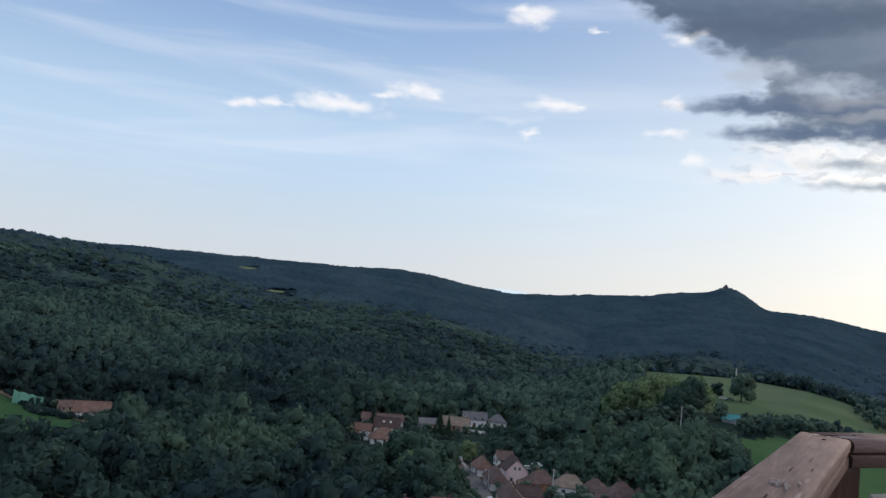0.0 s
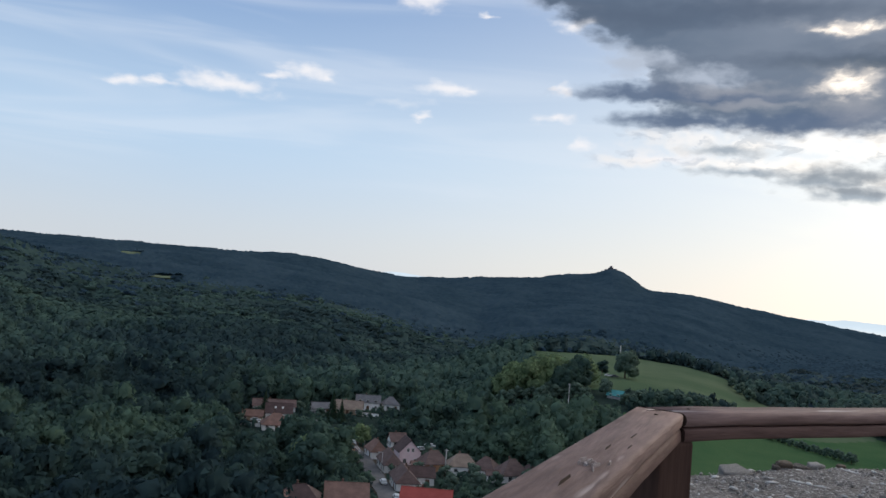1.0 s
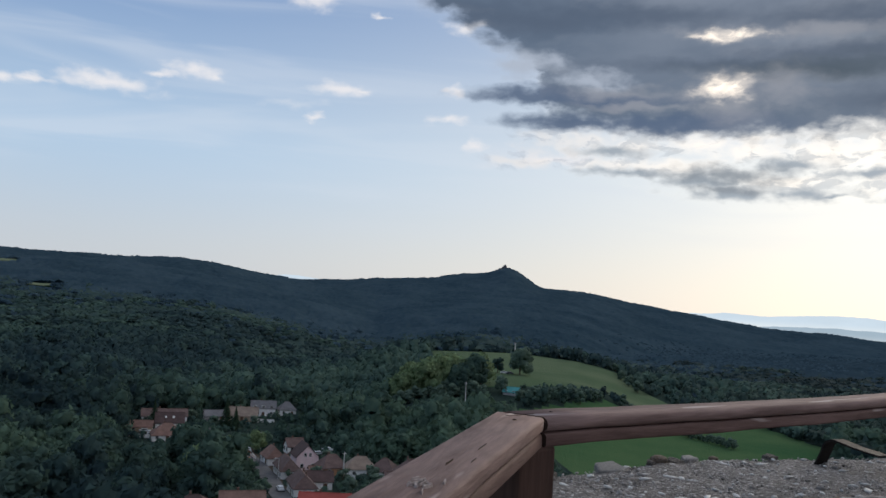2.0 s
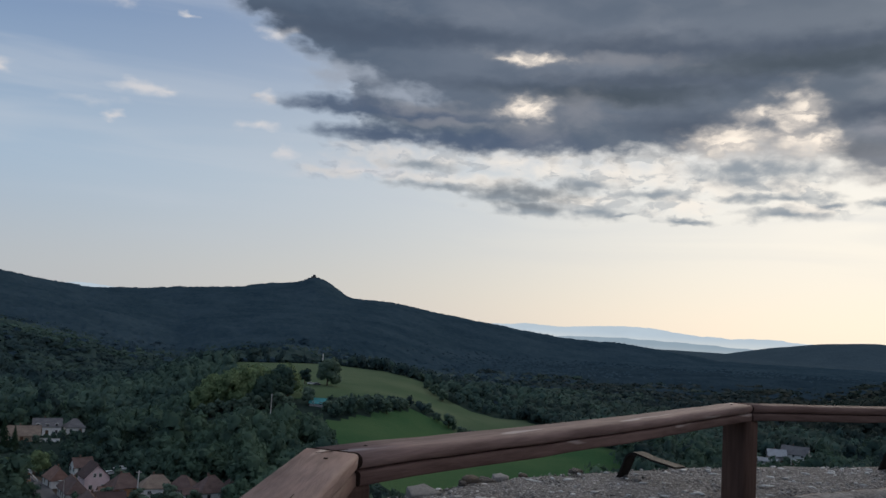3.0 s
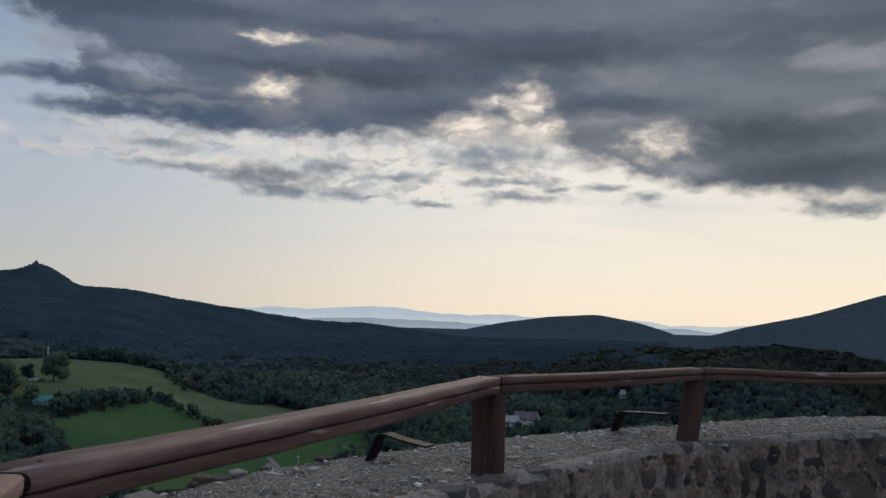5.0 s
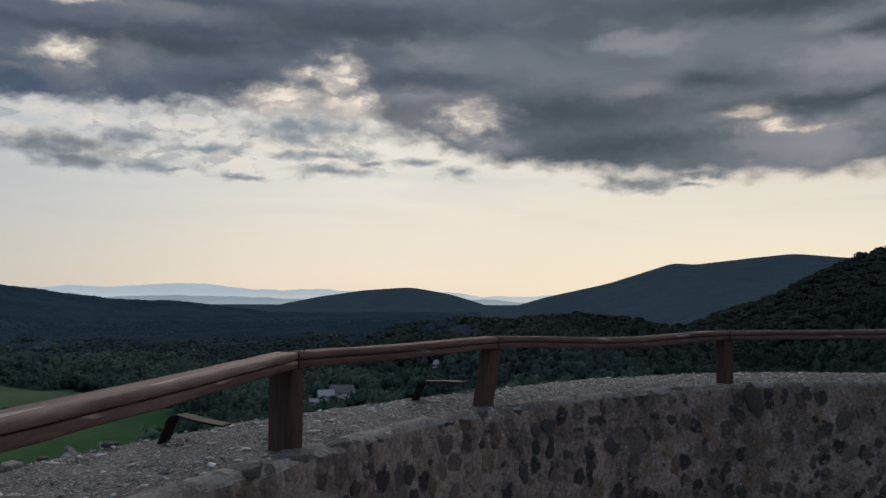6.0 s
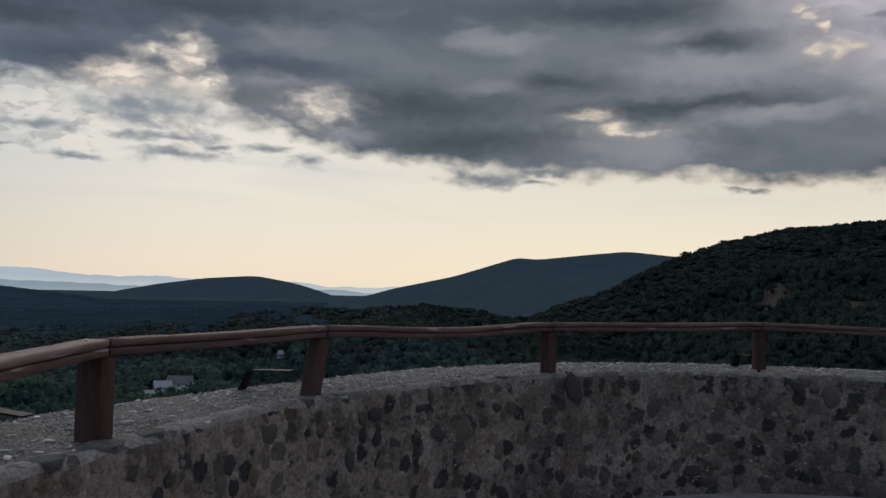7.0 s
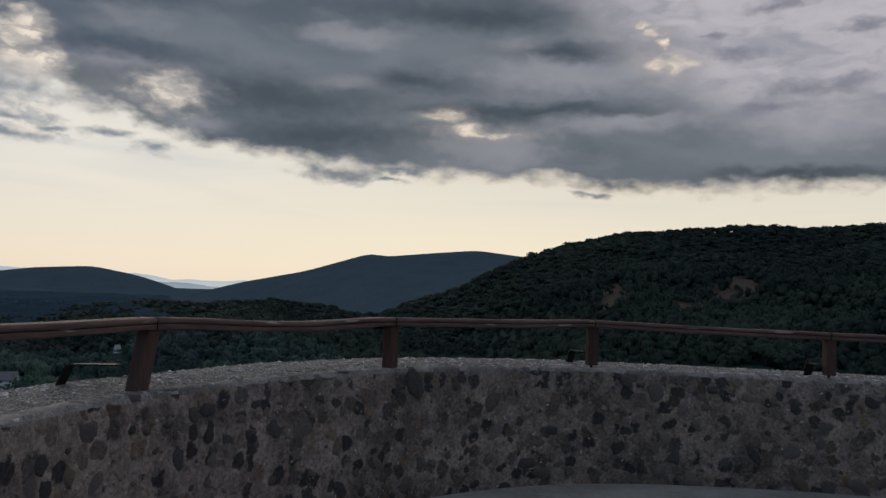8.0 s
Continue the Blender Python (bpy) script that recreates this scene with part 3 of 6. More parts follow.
HAMLETS = [
    [(-8.0, 330), (-7.5, 385), (-1.0, 400), (4.2, 412), (4.2, 380), (-0.5, 355), (-3.0, 322)],
    [(-1.0, 322), (1.2, 322), (4.2, 318), (5.0, 324), (6.2, 320), (6.4, 294), (8.5, 282), (12.5, 272), (13.0, 240), (8, 205), (-6, 200), (-6, 216), (0.5, 222), (0.6, 270)],
    [(45.8, 452), (50.0, 460), (50.0, 425), (45.8, 425)],
    [(54.3, 555), (55.6, 555), (55.6, 500), (54.3, 500)],
    [(-28.8, 392), (-22.0, 375), (-22.6, 340), (-27.0, 358)],
    [(15.8, 425), (18.8, 412), (18.8, 385), (15.8, 390)],
    [(9.4, 418), (15.8, 425), (15.8, 396), (9.4, 396)],
]
BARE = [[(93.4, 596), (94.0, 650), (95.2, 676), (96.8, 640), (96.2, 590)], [(91.2, 545), (91.2, 585), (93.3, 587), (93.3, 545)], [(86.3, 590), (86.6, 645), (87.6, 660), (88.5, 622), (88.3, 585)]]
ROADS = [[(-0.5, 318), (0.6, 318), (2.0, 286), (3.0, 255), (3.9, 205), (2.6, 205), (1.6, 255), (0.7, 286)]]


def open_ground(x, y, shapes):
    hit = np.zeros(np.shape(x), bool)
    for s_ in shapes:
        hit |= inside(x, y, s_)
    return hit


def build_ground():
    azs = np.radians(np.concatenate([np.arange(-180, -40, 4), np.arange(-40, 115, 0.5), np.arange(115, 180, 4)]))
    rs = np.concatenate([[0.0], np.geomspace(0.5, 150, 34), np.linspace(158, 700, 90), np.geomspace(712, 5200, 80), [9000.0]])
    r, a = np.meshgrid(rs, azs, indexing="ij")
    x, y = r * np.sin(a), r * np.cos(a)
    z, who = land(x.ravel(), y.ravel())
    verts = np.stack([x.ravel(), y.ravel(), z], 1)
    n, k = len(azs), np.arange(len(azs))
    rings = np.arange(1, len(rs) - 1)[:, None] * n
    nxt = (k + 1) % n
    quads = np.stack([rings + k, rings + nxt, rings + n + nxt, rings + n + k], -1).reshape(-1, 4)
    me = mesh_from("ground", verts, quads[:, ::-1], MAT["ground"], True)
    fx, fy = x.ravel(), y.ravel()
    grass = np.maximum(open_ground(fx, fy, MEADOWS) * 1.0, open_ground(fx, fy, HAMLETS) * 0.4)
    # share of painted haze, growing with distance
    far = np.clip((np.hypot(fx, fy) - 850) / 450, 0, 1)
    at = me.attributes.new("cover", "FLOAT_VECTOR", "POINT")
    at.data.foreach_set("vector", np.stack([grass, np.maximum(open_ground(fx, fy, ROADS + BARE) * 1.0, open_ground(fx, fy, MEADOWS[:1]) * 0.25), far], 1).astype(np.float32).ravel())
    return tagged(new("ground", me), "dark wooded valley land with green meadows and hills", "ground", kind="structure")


build_ground()


# ---------------------------------------------------------------- woods
def ico(sub):
    bm = bmesh.new()
    bmesh.ops.create_icosphere(bm, subdivisions=sub, radius=1.0)
    v = np.array([q.co[:] for q in bm.verts])
    f = np.array([[w.index for w in p.verts] for p in bm.faces])
    bm.free()
    return v, f


ICO1 = ico(1)


def dome(ball):
    """A ball without the underside that no one sees."""
    v, f = ball
    f = f[v[f].mean(1)[:, 2] > -0.4]
    used, f = np.unique(f, return_inverse=True)
    return v[used], f.reshape(-1, 3)


DOME = dome(ICO1)


def crown(rs, lumps, ball, cards, card=1.0, tall=1.0, loose=0.46, core=0.88):
    """One crown about 1 wide each way and as high, its foot at z = 0: a few uneven cores thickly set with sprays of leaves."""
    vs, fs, at = [], [], 0
    for k in range(lumps):
        up = 0.25 + 0.65 * (k + 0.5) / lumps
        wide = 0.36 * math.sin(math.pi * min(0.93, up * 0.86 + 0.10))
        a = k * 2.4 + rs.uniform(-0.5, 0.5)
        out = 0.75 if lumps > 1 else 0.0
        c = np.array([math.cos(a) * wide * out, math.sin(a) * wide * out, up * tall])
        rad = rs.uniform(0.19, 0.27) * (1.0 if lumps > 4 else 1.2 if lumps > 2 else 1.45)
        v = ball[0] * (1 + 0.25 * rs.uniform(-1, 1, (len(ball[0]), 1))) * rad * core * np.array([1.05, 1.05, 0.85]) + c
        vs.append(v)
        fs.append(ball[1] + at)
        at += len(v)
        for _ in range(cards // lumps):
            d = rs.normal(size=3)
            d[2] = d[2] * 0.8 + 0.25
            d /= np.linalg.norm(d)
            p = c + d * rad * rs.uniform(0.84, 1.1) * np.array([1.05, 1.05, 0.85])
            n = d + rs.normal(size=3) * loose + np.array([0, 0, 0.2])
            n /= np.linalg.norm(n)
            u = np.cross(n, rs.normal(size=3))
            u /= np.linalg.norm(u) + 1e-6
            w = np.cross(n, u)
            s = card * 0.085 * rs.uniform(0.55, 1.35)
            vs.append(np.array([p - u * s - w * s * 0.6, p + u * s * 0.9 - w * s * 0.8, p + w * s * 1.3 + u * s * 0.2]))
            fs.append(np.array([[0, 1, 2]]) + at)
            at += 3
    return np.concatenate(vs), np.concatenate(fs)


def plant(name, places, sizes, protos, mat, label, seed=1, sink=0.5, soft=0.5):
    """Many trees of a wood, joined. soft: how far the leaves face the sky together, as those of a closed canopy do."""
    rs = np.random.RandomState(seed)
    vs, fs, at, tones = [], [], 0, []
    # tree tones; haze is painted in as paler leaves by bearing, darker past 32
    kinds = np.clip(0.42 + 0.75 * fbm(places[:, 0] / 38, places[:, 1] / 38, 31, 3) + rs.normal(0, 0.20, len(places))
                    + 0.6 * np.clip((np.degrees(np.arctan2(places[:, 0], places[:, 1])) - 3) / 7, 0, 1) * (np.hypot(places[:, 0], places[:, 1]) < 600)
                    - 0.3 * np.clip((np.degrees(np.arctan2(places[:, 0], places[:, 1])) - 32) / 8, 0, 1), 0, 1)
    pick = rs.randint(0, len(protos), len(places))
    for p, (v, f) in enumerate(protos):
        here, size = places[pick == p], sizes[pick == p]
        if not len(here):
            continue
        a = rs.uniform(0, 2 * np.pi, len(here))
        c, s = np.cos(a)[:, None], np.sin(a)[:, None]
        wide = size[:, None] * rs.uniform(0.85, 1.2, (len(here), 1))
        tall = size[:, None] * rs.uniform(0.95, 1.35, (len(here), 1))
        x = (v[None, :, 0] * c - v[None, :, 1] * s) * wide + here[:, None, 0]
        y = (v[None, :, 0] * s + v[None, :, 1] * c) * wide + here[:, None, 1]
        z = v[None, :, 2] * tall + here[:, None, 2] - sink
        vs.append(np.stack([x, y, z], -1).reshape(-1, 3))
        fs.append((f[None] + (np.arange(len(here)) * len(v))[:, None, None] + at).reshape(-1, 3))
        at += len(here) * len(v)
        tones.append(np.repeat(kinds[pick == p], len(v)))
    ob = new(name, mesh_from(name, np.concatenate(vs), np.concatenate(fs), mat, True))
    ob.data.attributes.new("tone", "FLOAT", "POINT").data.foreach_set("value", np.concatenate(tones).astype(np.float32))
    own = np.empty(3 * len(ob.data.vertices), np.float32)
    ob.data.vertex_normals.foreach_get("vector", own)
    own = own.reshape(-1, 3) * (1 - soft) + np.array([0, 0, soft], np.float32)
    ob.data.normals_split_custom_set_from_vertices(own / (np.linalg.norm(own, axis=1, keepdims=True) + 1e-6))
    return tagged(ob, label, "trees", kind="stuff")


def scatter(lo, hi, a0, a1, gap, seed, keep=1.0):
    """Jittered places between two distances and two compass angles, outside the clearings and on slopes that face the tower."""
    rs = np.random.RandomState(seed)
    g = np.arange(-hi, hi, gap)
    x, y = np.meshgrid(g, g)
    x, y = x.ravel() + rs.uniform(-0.75, 0.75, x.size) * gap, y.ravel() + rs.uniform(-0.75, 0.75, y.size) * gap
    r, a = np.hypot(x, y), np.degrees(np.arctan2(x, y))
    ok = (r > lo) & (r < hi) & (a > a0) & (a < a1) & (rs.uniform(size=r.size) < keep)
    x, y = x[ok], y[ok]
    ok = ~open_ground(x, y, MEADOWS + HAMLETS + ROADS) & ~(open_ground(x, y, BARE) & (rs.uniform(size=x.size) < 0.88))
    x, y = x[ok], y[ok]
    z, who = land(x, y)
    ok = np.hypot(x, y) < np.where(who > 0, who, 1e9) * 1.03
    return np.stack([x, y, z], 1)[ok]


rs_ = np.random.RandomState(4)
near_protos = [crown(rs_, 6, ICO1, 240, 0.72, 1.0, 0.6, 0.74) for _ in range(9)]
mid_protos = [crown(rs_, 2, ICO1, 50, 1.25, 1.0, 0.5, 0.82) for _ in range(8)]
low_protos = [crown(rs_, 1, DOME, 24, 1.8) for _ in range(8)]
far_protos = [crown(rs_, 1, DOME, 3, 1.6) for _ in range(6)]
far_protos = [(v * np.array([2.0, 2.0, 0.5]), f) for v, f in far_protos]      # canopies that close on the far slopes
low_protos = [(v * np.array([1.45, 1.45, 0.75]), f) for v, f in low_protos]


def bush_size(places, lo, hi, giants=0.2):
    """Sizes of trees: low scrub and orchards on the near side of the clearings."""
    stand_of = np.clip(0.5 + 0.6 * fbm(places[:, 0] / 24, places[:, 1] / 24, 61, 3) + rs_.normal(0, 0.22, len(places)), 0, 1)      # old and young stands
    size = np.where(rs_.uniform(size=len(places)) < giants, rs_.uniform(hi, hi * 1.35, len(places)), lo * 0.72 + (hi - lo * 0.72) * stand_of)
    for ahead, keep in ((62, 0.85), (42, 0.6), (24, 0.36), (12, 0.25)):
        k = 1 + ahead / np.hypot(places[:, 0], places[:, 1])
        size = np.where(open_ground(places[:, 0] * k, places[:, 1] * k, MEADOWS[:3] + HAMLETS + ROADS), np.minimum(size, keep * hi * 0.8), size)
    return size


near_p = scatter(150, 305, -36, 72, 6.4, 21)
plant("near_woods", near_p, bush_size(near_p, 5.5, 9.5), near_protos, MAT["leaves"], "dense dark green broadleaf woods on the valley floor", 2)
foot_p = scatter(26, 150, -36, 110, 6.5, 27)
plant("tower_woods", foot_p, rs_.uniform(4.5, 7.0, len(foot_p)), low_protos, MAT["leaves"], "dark green woods on the slope below the tower", 9)
edge_protos = [crown(rs_, 4, ICO1, 130, 0.88, 1.0, 0.6, 0.76) for _ in range(8)]
edge_p = scatter(305, 430, -36, 90, 6.3, 25)
plant("lower_woods", edge_p, bush_size(edge_p, 5.5, 9.5), edge_protos, MAT["leaves"], "dense dark green broadleaf woods round the village", 6)
mid_p = scatter(430, 680, -36, 110, 6.2, 22)
low_p = scatter(680, 1150, -36, 112, 7.7, 23)
low_p = low_p[(np.hypot(low_p[:, 0], low_p[:, 1]) < rs_.uniform(900, 1060, len(low_p))) | (np.degrees(np.arctan2(low_p[:, 0], low_p[:, 1])) > 45)]
for name, places, lo, hi, protos, label, seed in (
        ("valley_woods", mid_p, 6.0, 9.5, mid_protos, "dense dark green broadleaf woods on the lower slopes", 3),
        ("slope_woods", low_p, 7.0, 10.5, low_protos, "dark green forest covering the slopes", 4)):
    size = bush_size(places, lo, hi, 0.0)
    bearing = np.degrees(np.arctan2(places[:, 0], places[:, 1]))
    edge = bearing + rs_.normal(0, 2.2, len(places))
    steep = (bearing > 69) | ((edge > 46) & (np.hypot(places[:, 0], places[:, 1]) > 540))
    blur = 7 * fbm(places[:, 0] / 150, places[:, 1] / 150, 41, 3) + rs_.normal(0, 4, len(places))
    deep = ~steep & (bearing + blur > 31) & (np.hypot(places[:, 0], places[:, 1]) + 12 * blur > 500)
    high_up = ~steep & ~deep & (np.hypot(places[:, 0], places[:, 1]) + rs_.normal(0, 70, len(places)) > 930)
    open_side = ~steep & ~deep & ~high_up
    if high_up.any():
        plant("ridge_woods", places[high_up], size[high_up], protos, MAT["far_haze_leaves"], "far dark forest up to the ridge", seed + 30, 0.5, 0.65)
    plant(name, places[open_side], size[open_side], protos, MAT["slope_leaves"], label, seed, 0.5, 0.6)
    plant("deep_woods", places[deep], size[deep], protos, MAT["shade_leaves"], "forest below the long ridge, shade and haze in its colour", seed + 20, 0.5, 0.5)
    plant("hill_woods", places[steep], size[steep] * 1.05, protos, MAT["hill_shade_leaves"], "dark forest on the hills, backlit shade in its colour", seed + 5, 1.8, 0.7)


def canopy(lo, hi, a0, a1, step_a, step_r):
    """The closed crowns of far woods as one rolling surface: its places, and which of its quads face the tower."""
    az_, r_ = np.meshgrid(np.radians(np.arange(a0, a1, step_a)), np.arange(lo, hi, step_r))
    rs = np.random.RandomState(77)
    r_ = r_ + rs.uniform(-0.35, 0.35, r_.shape) * step_r
    az_ = az_ + rs.uniform(-0.35, 0.35, r_.shape) * radians(step_a)
    x, y = (r_ * np.sin(az_)).ravel(), (r_ * np.cos(az_)).ravel()
    z, who = land(x, y)
    crowns = 1 - np.abs(fbm(x / 5.5, y / 5.5, 71, 2)) * 1.2
    z = z + 3.4 + 2.2 * crowns + 1.8 * fbm(x / 17, y / 17, 72, 3) + rs.uniform(-1.5, 1.5, x.size)
    for ahead in (15, 35, 60):                         # young growth on the near side of the far clearings
        k = 1 + ahead / np.hypot(x, y)
        z = np.where(open_ground(x * k, y * k, MEADOWS[3:]), np.minimum(z, land(x, y)[0] + 0.8), z)
    z -= 3.4 * np.clip((980 - np.hypot(x, y)) / 300, 0, 1)      # lower where single crowns stand out of it
    faces_us = (np.hypot(x, y) < np.where(who > 0, who, 1e9) * 1.03) & ~open_ground(x, y, MEADOWS + HAMLETS + BARE)
    n = az_.shape[1]
    i = (np.arange(az_.shape[0] - 1)[:, None] * n + np.arange(n - 1)).reshape(-1)
    quads = np.stack([i, i + n, i + n + 1, i + 1], 1)
    return np.stack([x, y, z], 1), quads[faces_us[quads].all(1)]


far_v, far_q = canopy(600, 2420, -36, 58, 0.16, 6.0)
mid_v = far_v[far_q].mean(1)
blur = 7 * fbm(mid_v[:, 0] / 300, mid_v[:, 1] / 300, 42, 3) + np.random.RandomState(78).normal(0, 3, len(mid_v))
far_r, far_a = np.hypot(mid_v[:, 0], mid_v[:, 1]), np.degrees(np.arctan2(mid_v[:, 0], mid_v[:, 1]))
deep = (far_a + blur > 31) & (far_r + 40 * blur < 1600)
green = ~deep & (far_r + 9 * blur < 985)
for name, pick, mat, label in (("slope_woods", green, "slope_leaves", "dark green forest covering the slopes"), ("ridge_woods", ~deep & ~green, "far_haze_leaves", "far dark forest up to the ridge"), ("deep_woods", deep, "deep_haze_canopy", "forest below the long ridge, shade and haze in its colour")):
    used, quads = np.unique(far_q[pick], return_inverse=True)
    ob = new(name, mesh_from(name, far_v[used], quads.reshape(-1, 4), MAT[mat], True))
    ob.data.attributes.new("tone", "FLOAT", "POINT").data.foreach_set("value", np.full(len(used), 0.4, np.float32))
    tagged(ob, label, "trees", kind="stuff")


# pale grass in the far clearings
MAT["dry_grass"] = material("dry_grass", (0.110, 0.150, 0.096), (0.185, 0.215, 0.140), 0.06, 0.95, gloss=0.0)
for shape in MEADOWS[3:]:
    g_a, g_r = np.meshgrid(np.radians(np.linspace(shape[0][0], shape[1][0], 13)), np.linspace(shape[2][1], shape[0][1], 9))
    g_r = g_r + 6 * fbm(g_a * 300, g_r / 30, 81, 2)
    g_x, g_y = (g_r * np.sin(g_a)).ravel(), (g_r * np.cos(g_a)).ravel()
    i_ = (np.arange(8)[:, None] * 13 + np.arange(12)).reshape(-1)
    clearing = new("meadow", mesh_from("meadow", np.stack([g_x, g_y, land(g_x, g_y)[0] + 1.6], 1), np.stack([i_, i_ + 13, i_ + 14, i_ + 1], 1)[:, ::-1], MAT["dry_grass"], True))
    tagged(clearing, "pale dry grass in a forest clearing", "meadow", kind="structure")


# the tree line along the crests of the far hills
for far, a0, a1, table in ((3500, 44, 58, RIDGES[3][4]), (2700, 60, 82, RIDGES[4][4])):
    rs_ = np.random.RandomState(int(far))
    n_ = int(far * radians(a1 - a0) / 1.5)
    a_, r_ = np.radians(np.sort(rs_.uniform(a0, a1, n_))), far + rs_.uniform(-60, 25, n_)
    x_, y_ = r_ * np.sin(a_), r_ * np.cos(a_)
    crest_p = np.stack([x_, y_, land(x_, y_)[0]], 1)
    plant("crest_woods", crest_p, rs_.uniform(6, 8.5, n_), far_protos, MAT["crest_haze_leaves"], "dark tree line along the far hills", 15, 5.0)


# ---------------------------------------------------------------- the round tower terrace
CX, CY = 2.95, -1.55                # middle of the round terrace
R_IN, R_OUT, FLOOR, TOP = 3.65, 4.42, 0.16, 0.92
BULGE = 0.004                       # how far the top of the wall swells in the middle


def on_ring(a, r, z):
    """A place on the round wall: a in degrees clockwise from +y as seen from its middle."""
    return Vector((CX + r * math.sin(radians(a)), CY + r * math.cos(radians(a)), z))


def eased(a, marks):
    """A value along the ring, eased between (compass, value) marks."""
    a = (a + 180) % 360 - 180
    at, value = zip(*marks)
    return sum(float(np.interp(a + k, at, value)) for k in (-4, -2, 0, 2, 4)) / 5


def wall_radius(a):
    """The wall is not quite round: its inner face wanders."""
    return eased(a, [(-180, 3.65), (-60, 3.70), (-38, 3.80), (-20, 3.79), (-12, 3.70), (-7, 3.70), (5, 3.735), (13, 3.71), (22, 3.72), (36, 3.78), (47, 3.79), (56, 3.73),
                     (69, 3.56), (83, 3.48), (120, 3.55), (180, 3.65)])


def outer_radius(a):
    return eased(a, [(-180, 4.34), (-60, 4.34), (-36, 4.36), (-23, 4.40), (-18, 4.42), (-13, 4.40), (-4, 4.34), (4, 4.27), (17, 4.28), (28, 4.40), (40, 4.50), (56, 4.47), (69, 4.20), (84, 4.08), (120, 4.22), (180, R_OUT)])


def top_at(a):
    """The top of the wall sinks a little on its far side."""
    return eased(a, [(-180, TOP), (26, TOP), (44, TOP - 0.014), (58, TOP - 0.028), (110, TOP - 0.028), (180, TOP)])


def build_wall():
    bm = bmesh.new()
    n = 800
    rows, kinds = [], []
    for k in range(n):
        a = 360.0 * k / n
        ri, ro, top = wall_radius(a), outer_radius(a), top_at(a)
        bump = noise.noise((a * 0.25, 3.1, 0.0)) * 0.010 + noise.noise((a * 1.3, 7.7, 0.0)) * 0.010
        chip = 0.022 * max(0.0, noise.noise((a * 1.1, 1.0, 2.0))) + 0.006 * noise.noise((a * 4.0, 0.0, 9.0))
        lip = 0.075 + 0.030 * noise.noise((a * 0.5, 4.0, 0.0)) + 0.008 * noise.noise((a * 3.0, 8.0, 0.0))
        crack = 0.016 * max(0.0, 0.35 + noise.noise((a * 0.33, 2.0, 6.0)))
        swell = 0.006 * noise.noise((a * 2.2, 5.0, 3.0))
        #      distance, height, what the strip up to the next one is made of
        ring = [(ri + 0.02, FLOOR - 0.3, 0), (ri + 0.004 * noise.noise((a, 0, 0)), FLOOR + 0.4, 0), (ri + 0.010 + chip, top - 0.055 + bump, 0), (ri + 0.016 + chip, top - 0.018 + bump, 2),
                (ri + 0.034 + chip, top + 0.003 + swell, 2), (ri + 0.034 + lip * 0.6, top + 0.007 + swell, 2), (ri + 0.030 + lip, top + 0.004 + swell, 0),
                (ri + 0.036 + lip, top - crack, 0), (ri + 0.046 + lip, top + 0.002, 1)]
        start = ri + 0.046 + lip
        for s in range(1, 9):
            r = start + (ro - start - 0.03) * s / 8
            ring.append((r, top + 0.010 * noise.noise((a * 0.6, r * 7, 1.0)) + BULGE * math.sin(math.pi * s / 8), 1))
        ring += [(ro + 0.015 * noise.noise((a, 0, 5)), top - 0.05, 0), (ro + 0.06, -6, 0), (ro + 0.2, -14, 0)]
        rows.append([bm.verts.new(on_ring(a, r, z)) for r, z, _ in ring])
        kinds = [kind for _, _, kind in ring]
    for k in range(n):
        a, b = rows[k], rows[(k + 1) % n]
        for j in range(len(a) - 1):
            bm.faces.new((a[j], b[j], b[j + 1], a[j + 1])).material_index = kinds[j]
    bmesh.ops.recalc_face_normals(bm, faces=bm.faces[:])
    ob = part("wall_round", bm, MAT["mortar"], None, "", True)
    ob.data.materials.append(MAT["gravel"])
    ob.data.materials.append(MAT["rim"])
    return tagged(ob, "round rubble stone parapet wall with a rough pebbly mortar top", "wall", kind="structure")


wall = build_wall()


def build_floor():
    bm = bmesh.new()
    bmesh.ops.create_circle(bm, cap_ends=True, segments=96, radius=R_IN + 0.2)
    bmesh.ops.translate(bm, verts=bm.verts[:], vec=(CX, CY, FLOOR))
    ext = bmesh.ops.extrude_face_region(bm, geom=bm.faces[:])["geom"]
    bmesh.ops.translate(bm, verts=[v for v in ext if isinstance(v, bmesh.types.BMVert)], vec=(0, 0, -0.25))
    bmesh.ops.recalc_face_normals(bm, faces=bm.faces[:])
    return tagged(part("floor", bm, MAT["floor"]), "pale grey dusty stone floor of the tower terrace", "floor", kind="structure")


build_floor()

# ---------------------------------------------------------------- timber guard rail
# where the rail bends, its height there, and the way its ends are cut
POSTS = [(0.622, 1.418, 1.222), (2.262, 2.232, 1.222), (3.470, 2.222, 1.222), (5.05, 1.690, 1.207), (6.15, 0.625, 1.215), (6.50, -0.91, 1.197),
         (6.35, -2.75, 1.22), (5.0, -4.5, 1.22), (2.9, -5.2, 1.22), (0.8, -4.6, 1.22), (-0.55, -2.9, 1.22), (-0.74, -1.15, 1.22)]
CUT = {0: 137.0}
WIDE = 0.086


